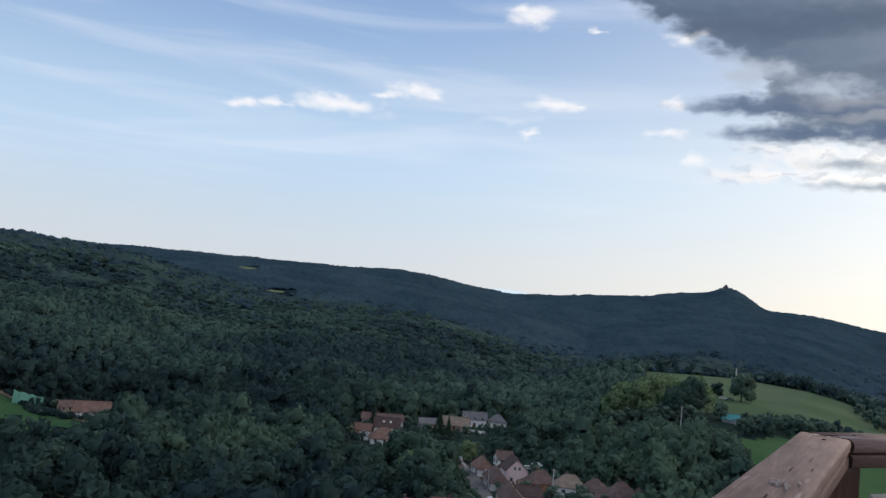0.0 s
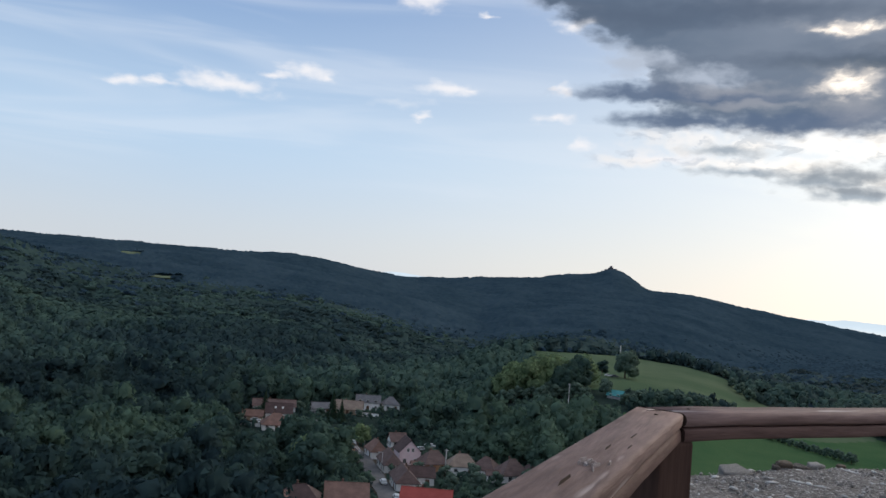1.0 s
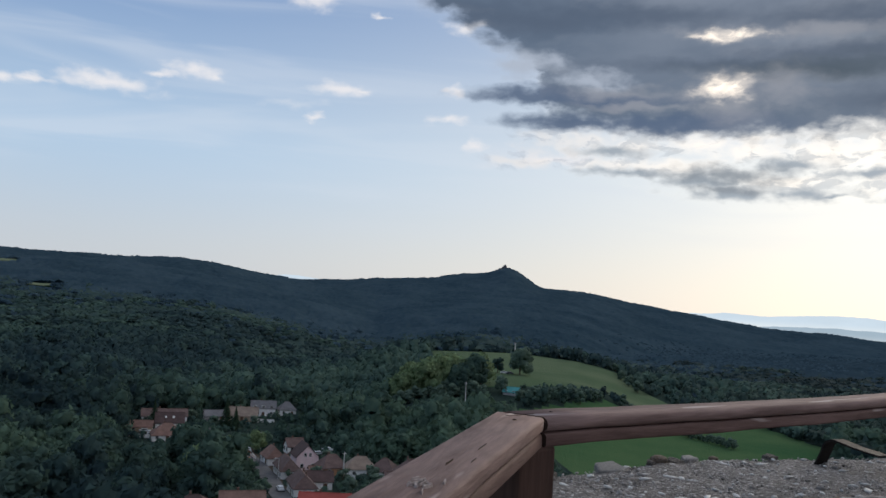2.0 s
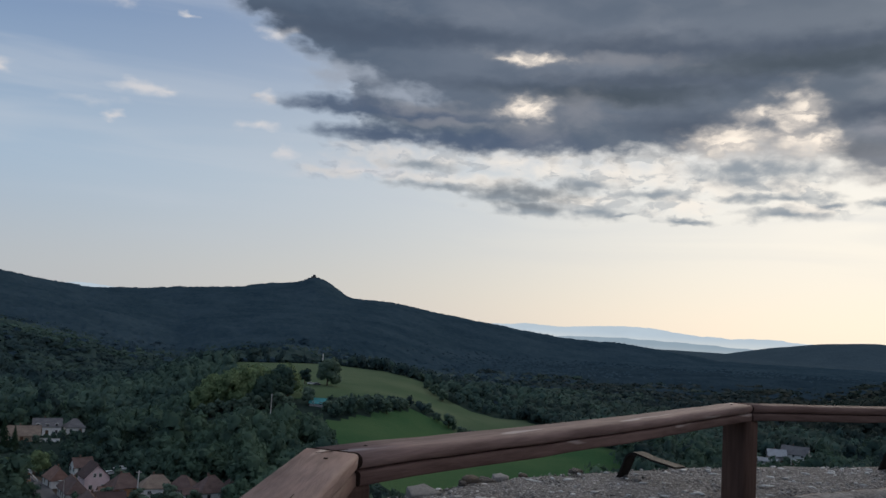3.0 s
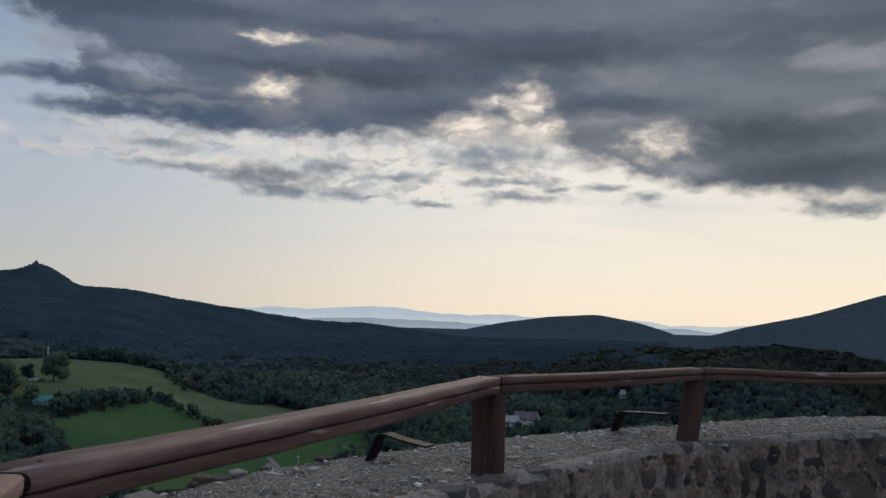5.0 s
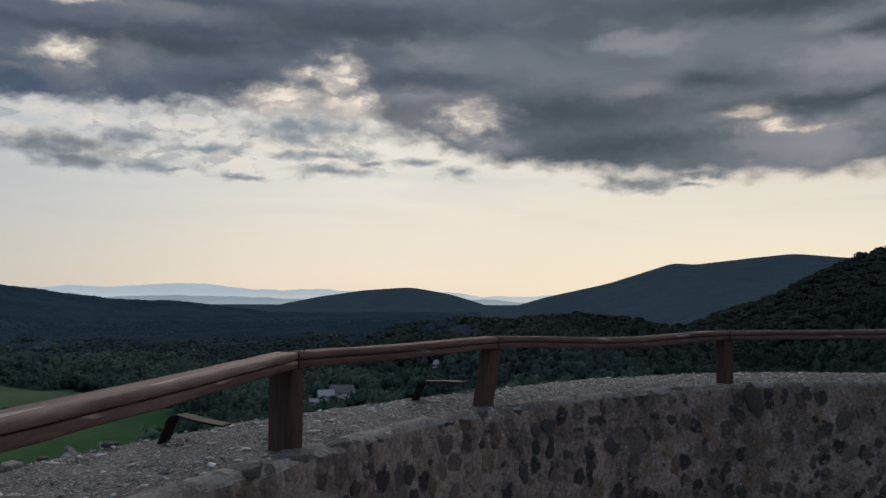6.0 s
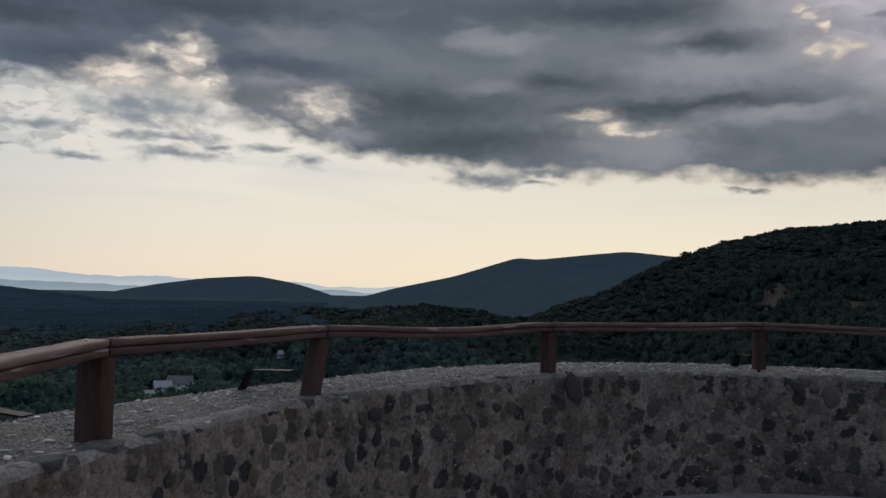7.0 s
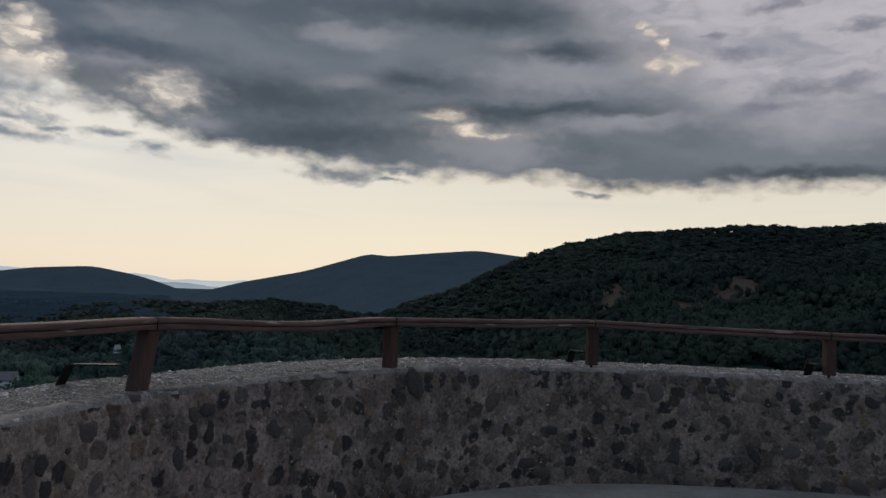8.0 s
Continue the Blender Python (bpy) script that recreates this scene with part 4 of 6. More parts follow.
def beam(name, p, q, cut_p, cut_q, wide, top, bottom, parent, mat, soft, sag=0.0):
    """A timber from p to q with rounded long edges, ends cut along the given directions (degrees), and a slight sag and twist."""
    p, q = Vector(p), Vector(q)
    d = (q - p).to_2d().normalized()
    n = Vector((-d.y, d.x))
    profile = []
    for sx, sy in ((1, 1), (1, -1), (-1, -1), (-1, 1)):
        cx, cz = sx * (wide / 2 - soft), (top - soft) if sy > 0 else (bottom + soft)
        a0 = {(1, 1): 90, (1, -1): 0, (-1, -1): -90, (-1, 1): 180}[(sx, sy)]
        for k in range(4):
            a = radians(a0 - 30 * k)
            profile.append((cx + soft * math.cos(a), cz + soft * math.sin(a)))
    bm = bmesh.new()
    rings, steps = [], 14
    for s in range(steps + 1):
        u = s / steps
        ring = []
        for across, up in profile:
            wob = 0.0025 * noise.noise((p.x * 3 + u * 9, across * 30, up * 30))
            base = p.lerp(q, u)
            along = 0.0
            for end, cut in ((0, cut_p), (1, cut_q)):
                c = Vector((math.cos(radians(cut)), math.sin(radians(cut))))
                lean = c.dot(d) / max(0.2, abs(c.dot(n))) * (1 if c.dot(n) > 0 else -1)
                along += lean * across * (1 - u if end == 0 else u)
            xy = base.to_2d() + d * along + n * (across + wob)
            ring.append(bm.verts.new((xy.x, xy.y, base.z + up + wob - sag * math.sin(math.pi * u) ** 2)))
        rings.append(ring)
    for a, b in zip(rings, rings[1:]):
        for k in range(len(a)):
            j = (k + 1) % len(a)
            bm.faces.new((a[k], a[j], b[j], b[k]))
    bm.faces.new(rings[0])
    bm.faces.new(rings[-1][::-1])
    bmesh.ops.recalc_face_normals(bm, faces=bm.faces[:])
    m = Matrix.Translation(p) @ Matrix.Rotation(math.atan2(d.y, d.x), 4, "Z")
    bmesh.ops.transform(bm, matrix=m.inverted(), verts=bm.verts[:])
    ob = part(name, bm, mat, parent)
    ob.matrix_local = m
    # end grain, near black: the shade in the joint gap is in its colour
    ob.data.materials.append(MAT["timber_end"])
    for f in ob.data.polygons:
        f.use_smooth = len(f.vertices) == 4
        f.material_index = 0 if len(f.vertices) == 4 else 1
    return ob


def guard_rail():
    rail = tagged(new("guard_rail"), "red-brown stained timber guard rail standing on the parapet", "railing")
    n = len(POSTS)
    turns = [math.degrees(math.atan2(POSTS[(k + 1) % n][1] - p[1], POSTS[(k + 1) % n][0] - p[0])) for k, p in enumerate(POSTS)]
    cuts = []
    for k in range(n):
        a, b = radians(turns[k - 1]), radians(turns[k])
        cuts.append(CUT.get(k, math.degrees(math.atan2(math.sin(a) + math.sin(b), math.cos(a) + math.cos(b))) + 90))
    for k, p in enumerate(POSTS):
        q = POSTS[(k + 1) % n]
        d = (Vector(q) - Vector(p)).normalized()
        a, b = Vector(p) + d * (0.007 if k == 0 else 0.003), Vector(q) - d * 0.004
        sag = 0.020 if k == 2 else 0.004
        worn = MAT["timber_worn" if k in (n - 1, 0) else "timber"]      # the two planks leant on most are rubbed pale
        beam("top_plank", a, b, cuts[k], cuts[(k + 1) % n], WIDE, 0.0, -0.025, rail, worn, 0.006 if k == n - 1 else 0.011, sag)
        beam("under_board", a, b, cuts[k], cuts[(k + 1) % n], WIDE * 0.95, -0.0265, -0.049, rail, MAT["timber"], 0.005, sag)
        out = math.degrees(math.atan2(p[1] - CY, p[0] - CX))
        pinned = k >= 4                          # these posts stand on steel pins
        z0, z1 = TOP - 0.006 if pinned else TOP - 0.03, p[2] - 0.048
        if pinned:
            bm = bmesh.new()
            bmesh.ops.create_cone(bm, cap_ends=True, segments=8, radius1=0.009, radius2=0.009, depth=0.10, matrix=Matrix.Translation((p[0], p[1], TOP - 0.025)))
            part("pin", bm, MAT["steel"], rail, "rusty steel pin")
        bm = bmesh.new()
        thick = 0.088 if k == 0 else 0.080 if k == 1 else 0.064
        box(bm, (0, 0, (z0 + z1) / 2), (thick, thick * 1.08, z1 - z0), out + (8 if k % 2 else -5), 0.007)
        lean = 1.0 if k == 2 else 0.0           # one post leans
        for v in bm.verts:
            v.co.x += p[0] + lean * (v.co.z - z1) * 0.078
            v.co.y += p[1] - lean * (v.co.z - z1) * 0.12
        part("post", bm, MAT["timber_post"], rail, "", False)
    # wear on the first planks: rubbed patches, splintered corner, checks and nail heads
    rs = np.random.RandomState(51)

    def fleck(name, x, y, z, long, wide, turn, mat, label="", high=0.0012):
        n = 11
        bm = bmesh.new()
        rim = []
        for lift, k in ((-0.004, 1.0), (high, 0.8)):
            rim.append([bm.verts.new((math.cos(6.283 * j / n) * long * k * rs.uniform(0.6, 1.1), math.sin(6.283 * j / n) * wide * k * rs.uniform(0.6, 1.1), lift)) for j in range(n)])
        for j in range(n):
            bm.faces.new((rim[0][j], rim[0][(j + 1) % n], rim[1][(j + 1) % n], rim[1][j]))
        bm.faces.new(rim[1])
        part(name, bm, mat, rail, label).matrix_local = pose(x, y, z, 0, 0, turn)

    along = math.degrees(math.atan2(POSTS[0][1] + 1.15, POSTS[0][0] + 0.74))
    for k in range(26):
        u, w = rs.normal(0, 0.008), rs.normal(0, 0.011)
        fleck("scuff", 0.350 + u, 0.892 + w, 1.2224, rs.uniform(0.004, 0.014), rs.uniform(0.0006, 0.0022), along + rs.uniform(-30, 30), MAT["scuff"], "pale rubbed patch", 0.0003)
    for x, y, long, wide in ((0.405, 1.002, 0.024, 0.0005), (0.436, 1.012, 0.018, 0.0005), (0.606, 1.400, 0.022, 0.0008), (0.640, 1.420, 0.018, 0.0007), (0.47, 1.10, 0.034, 0.0005), (0.30, 0.80, 0.03, 0.0005)):
        fleck("crack", x, y, 1.2222, long, wide, along if y < 1.3 else 20, MAT["timber_end"], "dark drying crack", 0.0006)
    for x, y in ((0.590, 1.345), (0.690, 1.453), (2.185, 2.195), (2.340, 2.233), (3.390, 2.223), (3.550, 2.195)):
        fleck("nail_head", x, y, 1.2222, 0.004, 0.004, 0, MAT["timber_end"], "rusty nail head", 0.0015)
    return rail


guard_rail()


# ---------------------------------------------------------------- bent steel straps on the wall
def strap(name_at, direction, length=0.24, rise=0.09, end=0.45):
    """A flat steel bar that leans up out of the wall, bends over and lies out along it."""
    bm = bmesh.new()
    line = [(-0.02, -0.03), (0.004, 0.012), (0.018, 0.040)]
    bend = 0.042
    for k in range(7):
        a = radians(158 - 11 * k)
        line.append((0.066 + bend * math.cos(a), rise - bend + bend * math.sin(a)))
    line += [(length * 0.6, rise * (0.42 + 0.58 * end)), (length, rise * end)]
    rows = []
    for k, (u, z) in enumerate(line):
        nxt, prv = line[min(k + 1, len(line) - 1)], line[max(k - 1, 0)]
        t = Vector((nxt[0] - prv[0], nxt[1] - prv[1])).normalized()
        for off in (0.0, 0.006):
            rows.append([(u - t.y * off, y, z + t.x * off) for y in (-0.027, 0.027)])
    grid = [[bm.verts.new(c) for c in r] for r in rows]
    for k in range(0, len(grid) - 2, 2):
        a, b, c, d = grid[k], grid[k + 1], grid[k + 2], grid[k + 3]
        bm.faces.new((a[0], c[0], c[1], a[1]))
        bm.faces.new((b[0], b[1], d[1], d[0]))
        bm.faces.new((a[0], b[0], d[0], c[0]))
        bm.faces.new((a[1], c[1], d[1], b[1]))
    bm.faces.new((grid[-2][0], grid[-1][0], grid[-1][1], grid[-2][1]))
    bmesh.ops.recalc_face_normals(bm, faces=bm.faces[:])
    ob = part("steel_strap", bm, MAT["steel"])
    ob.matrix_world = pose(name_at[0], name_at[1], top_at(math.degrees(math.atan2(name_at[0] - CX, name_at[1] - CY))), 0, 0, direction)
    return tagged(ob, "dark bent flat steel strap set in the wall top", "strap", "straps along the wall")


for place, turn, length, end in (((2.125, 2.640), -76, 0.235, 0.74), ((3.440, 2.600), -92, 0.27, 1.12), ((6.47, 0.80), -142, 0.16, 0.95), ((6.63, -0.80), -165, 0.14, 0.95)):
    strap(place, turn, length, 0.090, end)


# ---------------------------------------------------------------- village
def plaster(name, low, high):
    return material(name, low, high, 0.6, 0.9, 0.2, 8.0)


WALLS = {
    "white": plaster("white_plaster", (0.74, 0.735, 0.73), (0.90, 0.895, 0.885)),
    "pink": plaster("pink_plaster", (0.70, 0.55, 0.57), (0.84, 0.69, 0.71)),
    "tan": plaster("tan_plaster", (0.36, 0.27, 0.19), (0.48, 0.37, 0.27)),
    "orange": plaster("orange_plaster", (0.45, 0.22, 0.12), (0.55, 0.30, 0.17)),
    "grey": plaster("grey_plaster", (0.28, 0.27, 0.27), (0.42, 0.41, 0.40)),
}


def tiles(name, low, high):
    return material(name, low, high, 0.5, 0.85, 0.8, 3.0, stretch=(1, 1, 1.6))


ROOFS = {
    "brown": tiles("brown_tiles", (0.095, 0.064, 0.060), (0.185, 0.128, 0.118)),
    "terracotta": tiles("terracotta_tiles", (0.150, 0.090, 0.074), (0.27, 0.165, 0.135)),
    "dark": tiles("dark_tiles", (0.060, 0.040, 0.040), (0.115, 0.075, 0.070)),
    "grey": tiles("grey_roof", (0.11, 0.11, 0.12), (0.19, 0.19, 0.20)),
    "red": tiles("red_roof", (0.30, 0.060, 0.050), (0.42, 0.095, 0.080)),
    "tan": tiles("tan_tiles", (0.20, 0.15, 0.12), (0.33, 0.26, 0.21)),
    "pale": tiles("pale_roof", (0.32, 0.34, 0.37), (0.45, 0.47, 0.50)),
    "teal": tiles("teal_sheet", (0.05, 0.22, 0.23), (0.10, 0.36, 0.36)),
}
MAT["pane"] = material("window_pane", (0.012, 0.014, 0.018), (0.03, 0.034, 0.04), 1.0, 0.12)
MAT["frame"] = material("window_frame", (0.6, 0.6, 0.58), (0.75, 0.75, 0.72), 3.0, 0.6)
MAT["door"] = material("door_wood", (0.09, 0.05, 0.03), (0.16, 0.09, 0.055), 3.0, 0.6)
MAT["brick"] = material("chimney_brick", (0.13, 0.085, 0.070), (0.21, 0.14, 0.115), 3.0, 0.9)
MAT["road"] = material("asphalt", (0.085, 0.085, 0.09), (0.14, 0.14, 0.145), 0.4, 0.9, 0.3, 6.0)


def at_site(a, r):
    return r * math.sin(radians(a)), r * math.cos(radians(a))


def house(label, a, r, length, wide, wall_h, roof_h, turn, wall="white", roof="terracotta", hip=0.0, chimney=1, rows=1, door=True, group="village houses", lights=0):
    """A house with its long side across the view from the tower when turn is 0. hip: how much of each end the roof slopes in over."""
    x, y = at_site(a, r)
    ground = min(height(x + u, y + v) for u in (-wide / 2, wide / 2) for v in (-wide / 2, wide / 2))
    top = new("house")
    L, W = length / 2, wide / 2
    # walls with gable ends
    bm = bmesh.new()
    foot, eave, ridge = -1.2, wall_h, wall_h + roof_h
    low = [bm.verts.new(c) for c in ((-L, -W, foot), (L, -W, foot), (L, W, foot), (-L, W, foot))]
    up = [bm.verts.new(c) for c in ((-L, -W, eave), (L, -W, eave), (L, W, eave), (-L, W, eave))]
    cut = hip * W
    ends = [bm.verts.new(c) for c in ((-L + cut, 0, ridge - 0.05), (L - cut, 0, ridge - 0.05))]
    for k in range(4):
        bm.faces.new((low[k], low[(k + 1) % 4], up[(k + 1) % 4], up[k]))
    bm.faces.new((up[1], up[2], ends[1]))
    bm.faces.new((up[3], up[0], ends[0]))
    bm.faces.new((up[0], up[1], ends[1], ends[0]))
    bm.faces.new((up[2], up[3], ends[0], ends[1]))
    bm.faces.new(low[::-1])
    part("wall", bm, WALLS[wall], top)
    # roof: two thick slopes, and hips where it has them
    o = 0.45
    drop = roof_h / W * o
    bm = bmesh.new()
    for lift, flip in ((0.04, False), (0.22, True)):
        c = [bm.verts.new(q) for q in ((-L - o, -W - o, eave - drop + lift), (L + o, -W - o, eave - drop + lift), (L + o, W + o, eave - drop + lift),
                                       (-L - o, W + o, eave - drop + lift), (-L - (0 if hip else o) + cut, 0, ridge + lift), (L + (0 if hip else o) - cut, 0, ridge + lift))]
        faces = [(c[0], c[1], c[5], c[4]), (c[2], c[3], c[4], c[5])]
        if hip:
            faces += [(c[1], c[2], c[5]), (c[3], c[0], c[4])]
        for f in faces:
            bm.faces.new(f if flip else f[::-1])
    bm.edges.ensure_lookup_table()
    rim = [e for e in bm.edges if e.is_boundary]
    bmesh.ops.bridge_loops(bm, edges=rim) if hip else None
    bmesh.ops.recalc_face_normals(bm, faces=bm.faces[:])
    cover = part("roof", bm, ROOFS[roof], top)
    # ridge cap
    bm = bmesh.new()
    box(bm, (0, 0, ridge + 0.24), (max(0.6, 2 * L + (0 if hip else 0.9) - 2 * cut), 0.28, 0.12), 0, 0.03)
    part("ridge_cap", bm, ROOFS["terracotta" if roof == "brown" else roof], cover)
    for k in range(chimney):
        bm = bmesh.new()
        box(bm, ((k - 0.3) * L * 0.7, W * 0.15, ridge + 0.2), (0.48, 0.42, 1.2), 0, 0.03)
        box(bm, ((k - 0.3) * L * 0.7, W * 0.15, ridge + 0.84), (0.6, 0.54, 0.1), 0, 0.02)
        part("chimney", bm, MAT["brick"], top)

    for k in range(lights):                          # rooflights in the front slope
        bm = bmesh.new()
        box(bm, (0, 0, 0), (0.8, 1.0, 0.12), 0, 0.02)
        part("rooflight", bm, MAT["frame"], cover, "pale rooflight").matrix_local = pose((k - (lights - 1) / 2) * L * 0.55, -W * 0.5, (eave + ridge) / 2 + 0.26, math.degrees(math.atan2(roof_h, W)))

    def opening(kind, px, py, pz, w, h, face):
        turn_z = {"long": 0, "end": 90, "back": 180, "end2": -90}[face]
        bm = bmesh.new()
        box(bm, (0, -0.02, 0), (w + 0.22, 0.10, h + 0.22), 0, 0.02)
        frame_ob = part(kind, bm, MAT["frame"] if kind == "window" else MAT["door"], top)
        frame_ob.matrix_local = pose(px, py, pz, 0, 0, turn_z)
        if kind == "window":
            for side in (-1, 1):
                bm = bmesh.new()
                box(bm, (side * w / 4, -0.075, 0), (w / 2 - 0.07, 0.03, h))
                part("pane", bm, MAT["pane"], frame_ob)

    bays = max(2, int(length / 3.2))
    for row in range(rows):
        z = 1.5 + row * 2.7
        for k in range(bays):
            px = -L + (k + 0.5) * length / bays
            if door and row == 0 and k == bays // 2:
                opening("door", px, -W, 1.0, 1.0, 2.0, "long")
            else:
                opening("window", px, -W, z, 1.0, 1.25, "long")
    if not hip:
        for px, face in ((L, "end"), (-L, "end2")):
            for u in (-0.25, 0.25):
                opening("window", px, u * wide, 1.5, 0.95, 1.25, face)
            if roof_h > 2.5:
                for u in (-0.11, 0.11):
                    opening("window", px, u * wide, eave + 0.6, 0.75, 1.05, face)
    top.matrix_world = pose(x, y, ground + 0.1, 0, 0, -a + turn)
    return tagged(top, label, "house", group)


house("long white house with a brown tiled roof", -5.1, 374, 18, 7, 2.8, 2.4, 3, "white", "brown", 0, 1, 1)
house("white house with a steep dark red roof", -4.75, 353, 10.5, 7, 3.4, 3.4, 2, "white", "dark", 0, 0, 1, lights=2)
house("low outbuilding with a terracotta roof", -6.5, 349, 9, 5, 2.2, 2.0, -6, "tan", "terracotta", 0, 0)
house("house with a hipped terracotta roof", -4.85, 334, 11, 9, 2.4, 3.6, 4, "white", "terracotta", 0.9, 1)
house("grey-roofed shed among the trees", -1.95, 378, 9, 6, 2.4, 2.0, 12, "grey", "grey", 0, 0)
house("long barn with a pale tan tiled roof", -0.17, 380, 12.5, 7, 2.6, 3.2, -5, "tan", "tan", 0, 1)
house("white two-storey house with a dark grey roof", 1.13, 399, 11, 7, 3.8, 2.8, 0, "white", "grey", 0, 1, 2)
house("small white house with a grey hipped roof", 2.66, 401, 7.5, 7, 3.0, 3.0, 10, "white", "grey", 0.8, 0)
house("white street house with a red-brown hipped roof", 1.95, 290, 9, 5.6, 2.8, 2.8, -74, "white", "terracotta", 0.5, 1)
house("street house with a long red-brown roof", 2.95, 270, 13, 6, 2.8, 3.0, -78, "white", "brown", 0.5, 1)
house("street house with a brown roof and white wall", 4.0, 244, 13, 6.4, 3.0, 3.0, -80, "white", "brown", 0.5, 2)
house("pink house with a gable front and dark roof", 4.05, 282, 9, 7.2, 4.4, 3.6, 104, "pink", "dark", 0, 0, lights=1)
house("orange house with a brown roof", 5.85, 271, 8, 7, 2.8, 3.2, 24, "orange", "brown", 0.7, 1)
house("orange lean-to beside the pink house", 4.95, 268, 5, 3.5, 2.0, 1.0, 10, "orange", "terracotta", 0, 0, 1, False)
house("white house with a dark roof beside the street", 5.05, 250, 8, 6.4, 2.8, 2.2, 3, "white", "dark", 0, 0)
house("house with a bright red roof", 5.6, 216, 12.5, 7, 2.4, 2.4, -4, "grey", "red", 0, 1)
house("white house with a tan hipped roof", 7.8, 268, 9, 7, 3.0, 3.0, 8, "white", "tan", 0.8, 1)
house("house with a grey-brown hipped roof", 9.45, 266, 8, 7, 2.8, 3.2, -20, "white", "brown", 0.9, 0)
house("house with a tall brown hipped roof", 11.2, 261, 9, 8, 2.8, 3.8, 24, "white", "brown", 0.9, 1)
house("house with a wide terracotta roof", 0.2, 214, 10.5, 8, 2.4, 3.0, 3, "tan", "terracotta", 0, 1)
house("house with a dark hipped roof", -2.84, 208, 9, 8, 2.4, 2.6, -4, "grey", "dark", 0.8, 1)
house("low building with a flat orange roof", -4.65, 206, 6.5, 7, 2.4, 1.0, 0, "tan", "terracotta", 0, 0)
house("lone farmhouse with a reddish roof by the meadow", -23.6, 358, 13, 8, 2.6, 3.4, -3, "white", "terracotta", 0, 1, group="farmhouses")
house("small red-roofed shed by the meadow", -25.2, 368, 5, 4, 2.4, 2.0, 20, "tan", "brown", 0, 0, 1, False, "farmhouses")
house("blue-grey valley house with a pale roof", 47.5, 438, 8, 6, 4.0, 2.6, 10, "grey", "pale", 0, 1, group="farmhouses")
house("white valley house with a grey roof", 48.6, 442, 12, 8, 4.8, 3.4, -14, "white", "grey", 0, 1, 2, group="farmhouses")
house("small white hut among the trees", 54.92, 534, 2.8, 2.8, 2.8, 2.0, 40, "white", "pale", 0, 0, 1, False, "farmhouses")
house("field barn with a teal sheet roof", 17.7, 398, 7, 5, 1.6, 2.0, -20, "grey", "teal", 0, 0, 1, False, "farmhouses")

house("small white shed among the trees", -2.04, 344, 2.8, 2.4, 1.8, 0.9, 30, "white", "grey", 0, 0, 1, False)
house("small shed with a rusty red wall", 0.05, 300, 4.5, 3, 2.2, 1.2, -60, "orange", "brown", 0, 0, 1, False)
house("white lean-to beside the hipped house", 9.95, 258, 4, 3.2, 2.2, 1.0, 5, "white", "brown", 0, 0, 1, False)
house("house with a grey hipped roof at the wood's edge", 12.9, 263, 7, 6, 2.8, 2.8, 12, "white", "dark", 0.8, 1)
house("small house behind the pink house", 3.3, 312, 6, 5, 2.6, 2.4, 20, "white", "brown", 0, 1)

house("small white gabled house at the meadow's edge", 31.6, 300, 5, 6, 3.0, 3.0, 80, "white", "grey", 0, 0, 1, False, "farmhouses")
house("low farmhouse with a red roof at the meadow's edge", 35.8, 306, 9, 6, 2.4, 2.4, 8, "tan", "red", 0, 1, 1, True, "farmhouses")
house("low white shed below the valley house", 47.0, 430, 9, 4, 2.0, 1.2, -8, "white", "pale", 0, 0, 1, False, "farmhouses")


# the village street and the track, laid a little above the land
def ribbon(name, label, marks, wide, mat):
    bm = bmesh.new()
    pts = [Vector((*at_site(a, r), 0)) for a, r in marks]
    fine = [p.lerp(q, k / 8) for p, q in zip(pts, pts[1:]) for k in range(8)] + [pts[-1]]
    rows = []
    for k, p in enumerate(fine):
        d = (fine[min(k + 1, len(fine) - 1)] - fine[max(k - 1, 0)]).normalized()
        n = Vector((-d.y, d.x, 0)) * wide / 2
        rows.append([bm.verts.new((c.x, c.y, height(c.x, c.y) + 0.35)) for c in (p - n, p, p + n)])
    for a, b in zip(rows, rows[1:]):
        bm.faces.new((a[0], a[1], b[1], b[0]))
        bm.faces.new((a[1], a[2], b[2], b[1]))
    bmesh.ops.recalc_face_normals(bm, faces=bm.faces[:])
    return tagged(part(name, bm, mat, None, "", True), label, "road", kind="structure")


ribbon("road", "grey asphalt village street", [(-0.2, 318), (0.9, 290), (1.9, 262), (2.9, 232), (3.6, 200)], 5.5, MAT["road"])
MAT["track"] = material("track_earth", (0.20, 0.15, 0.10), (0.32, 0.26, 0.19), 0.5, 0.95, 0.4, 4.0)
ribbon("track", "pale earth track along the meadow edge", [(-31, 396), (-28.5, 388), (-26.5, 366), (-24.6, 352), (-22.8, 334)], 4.0, MAT["track"])


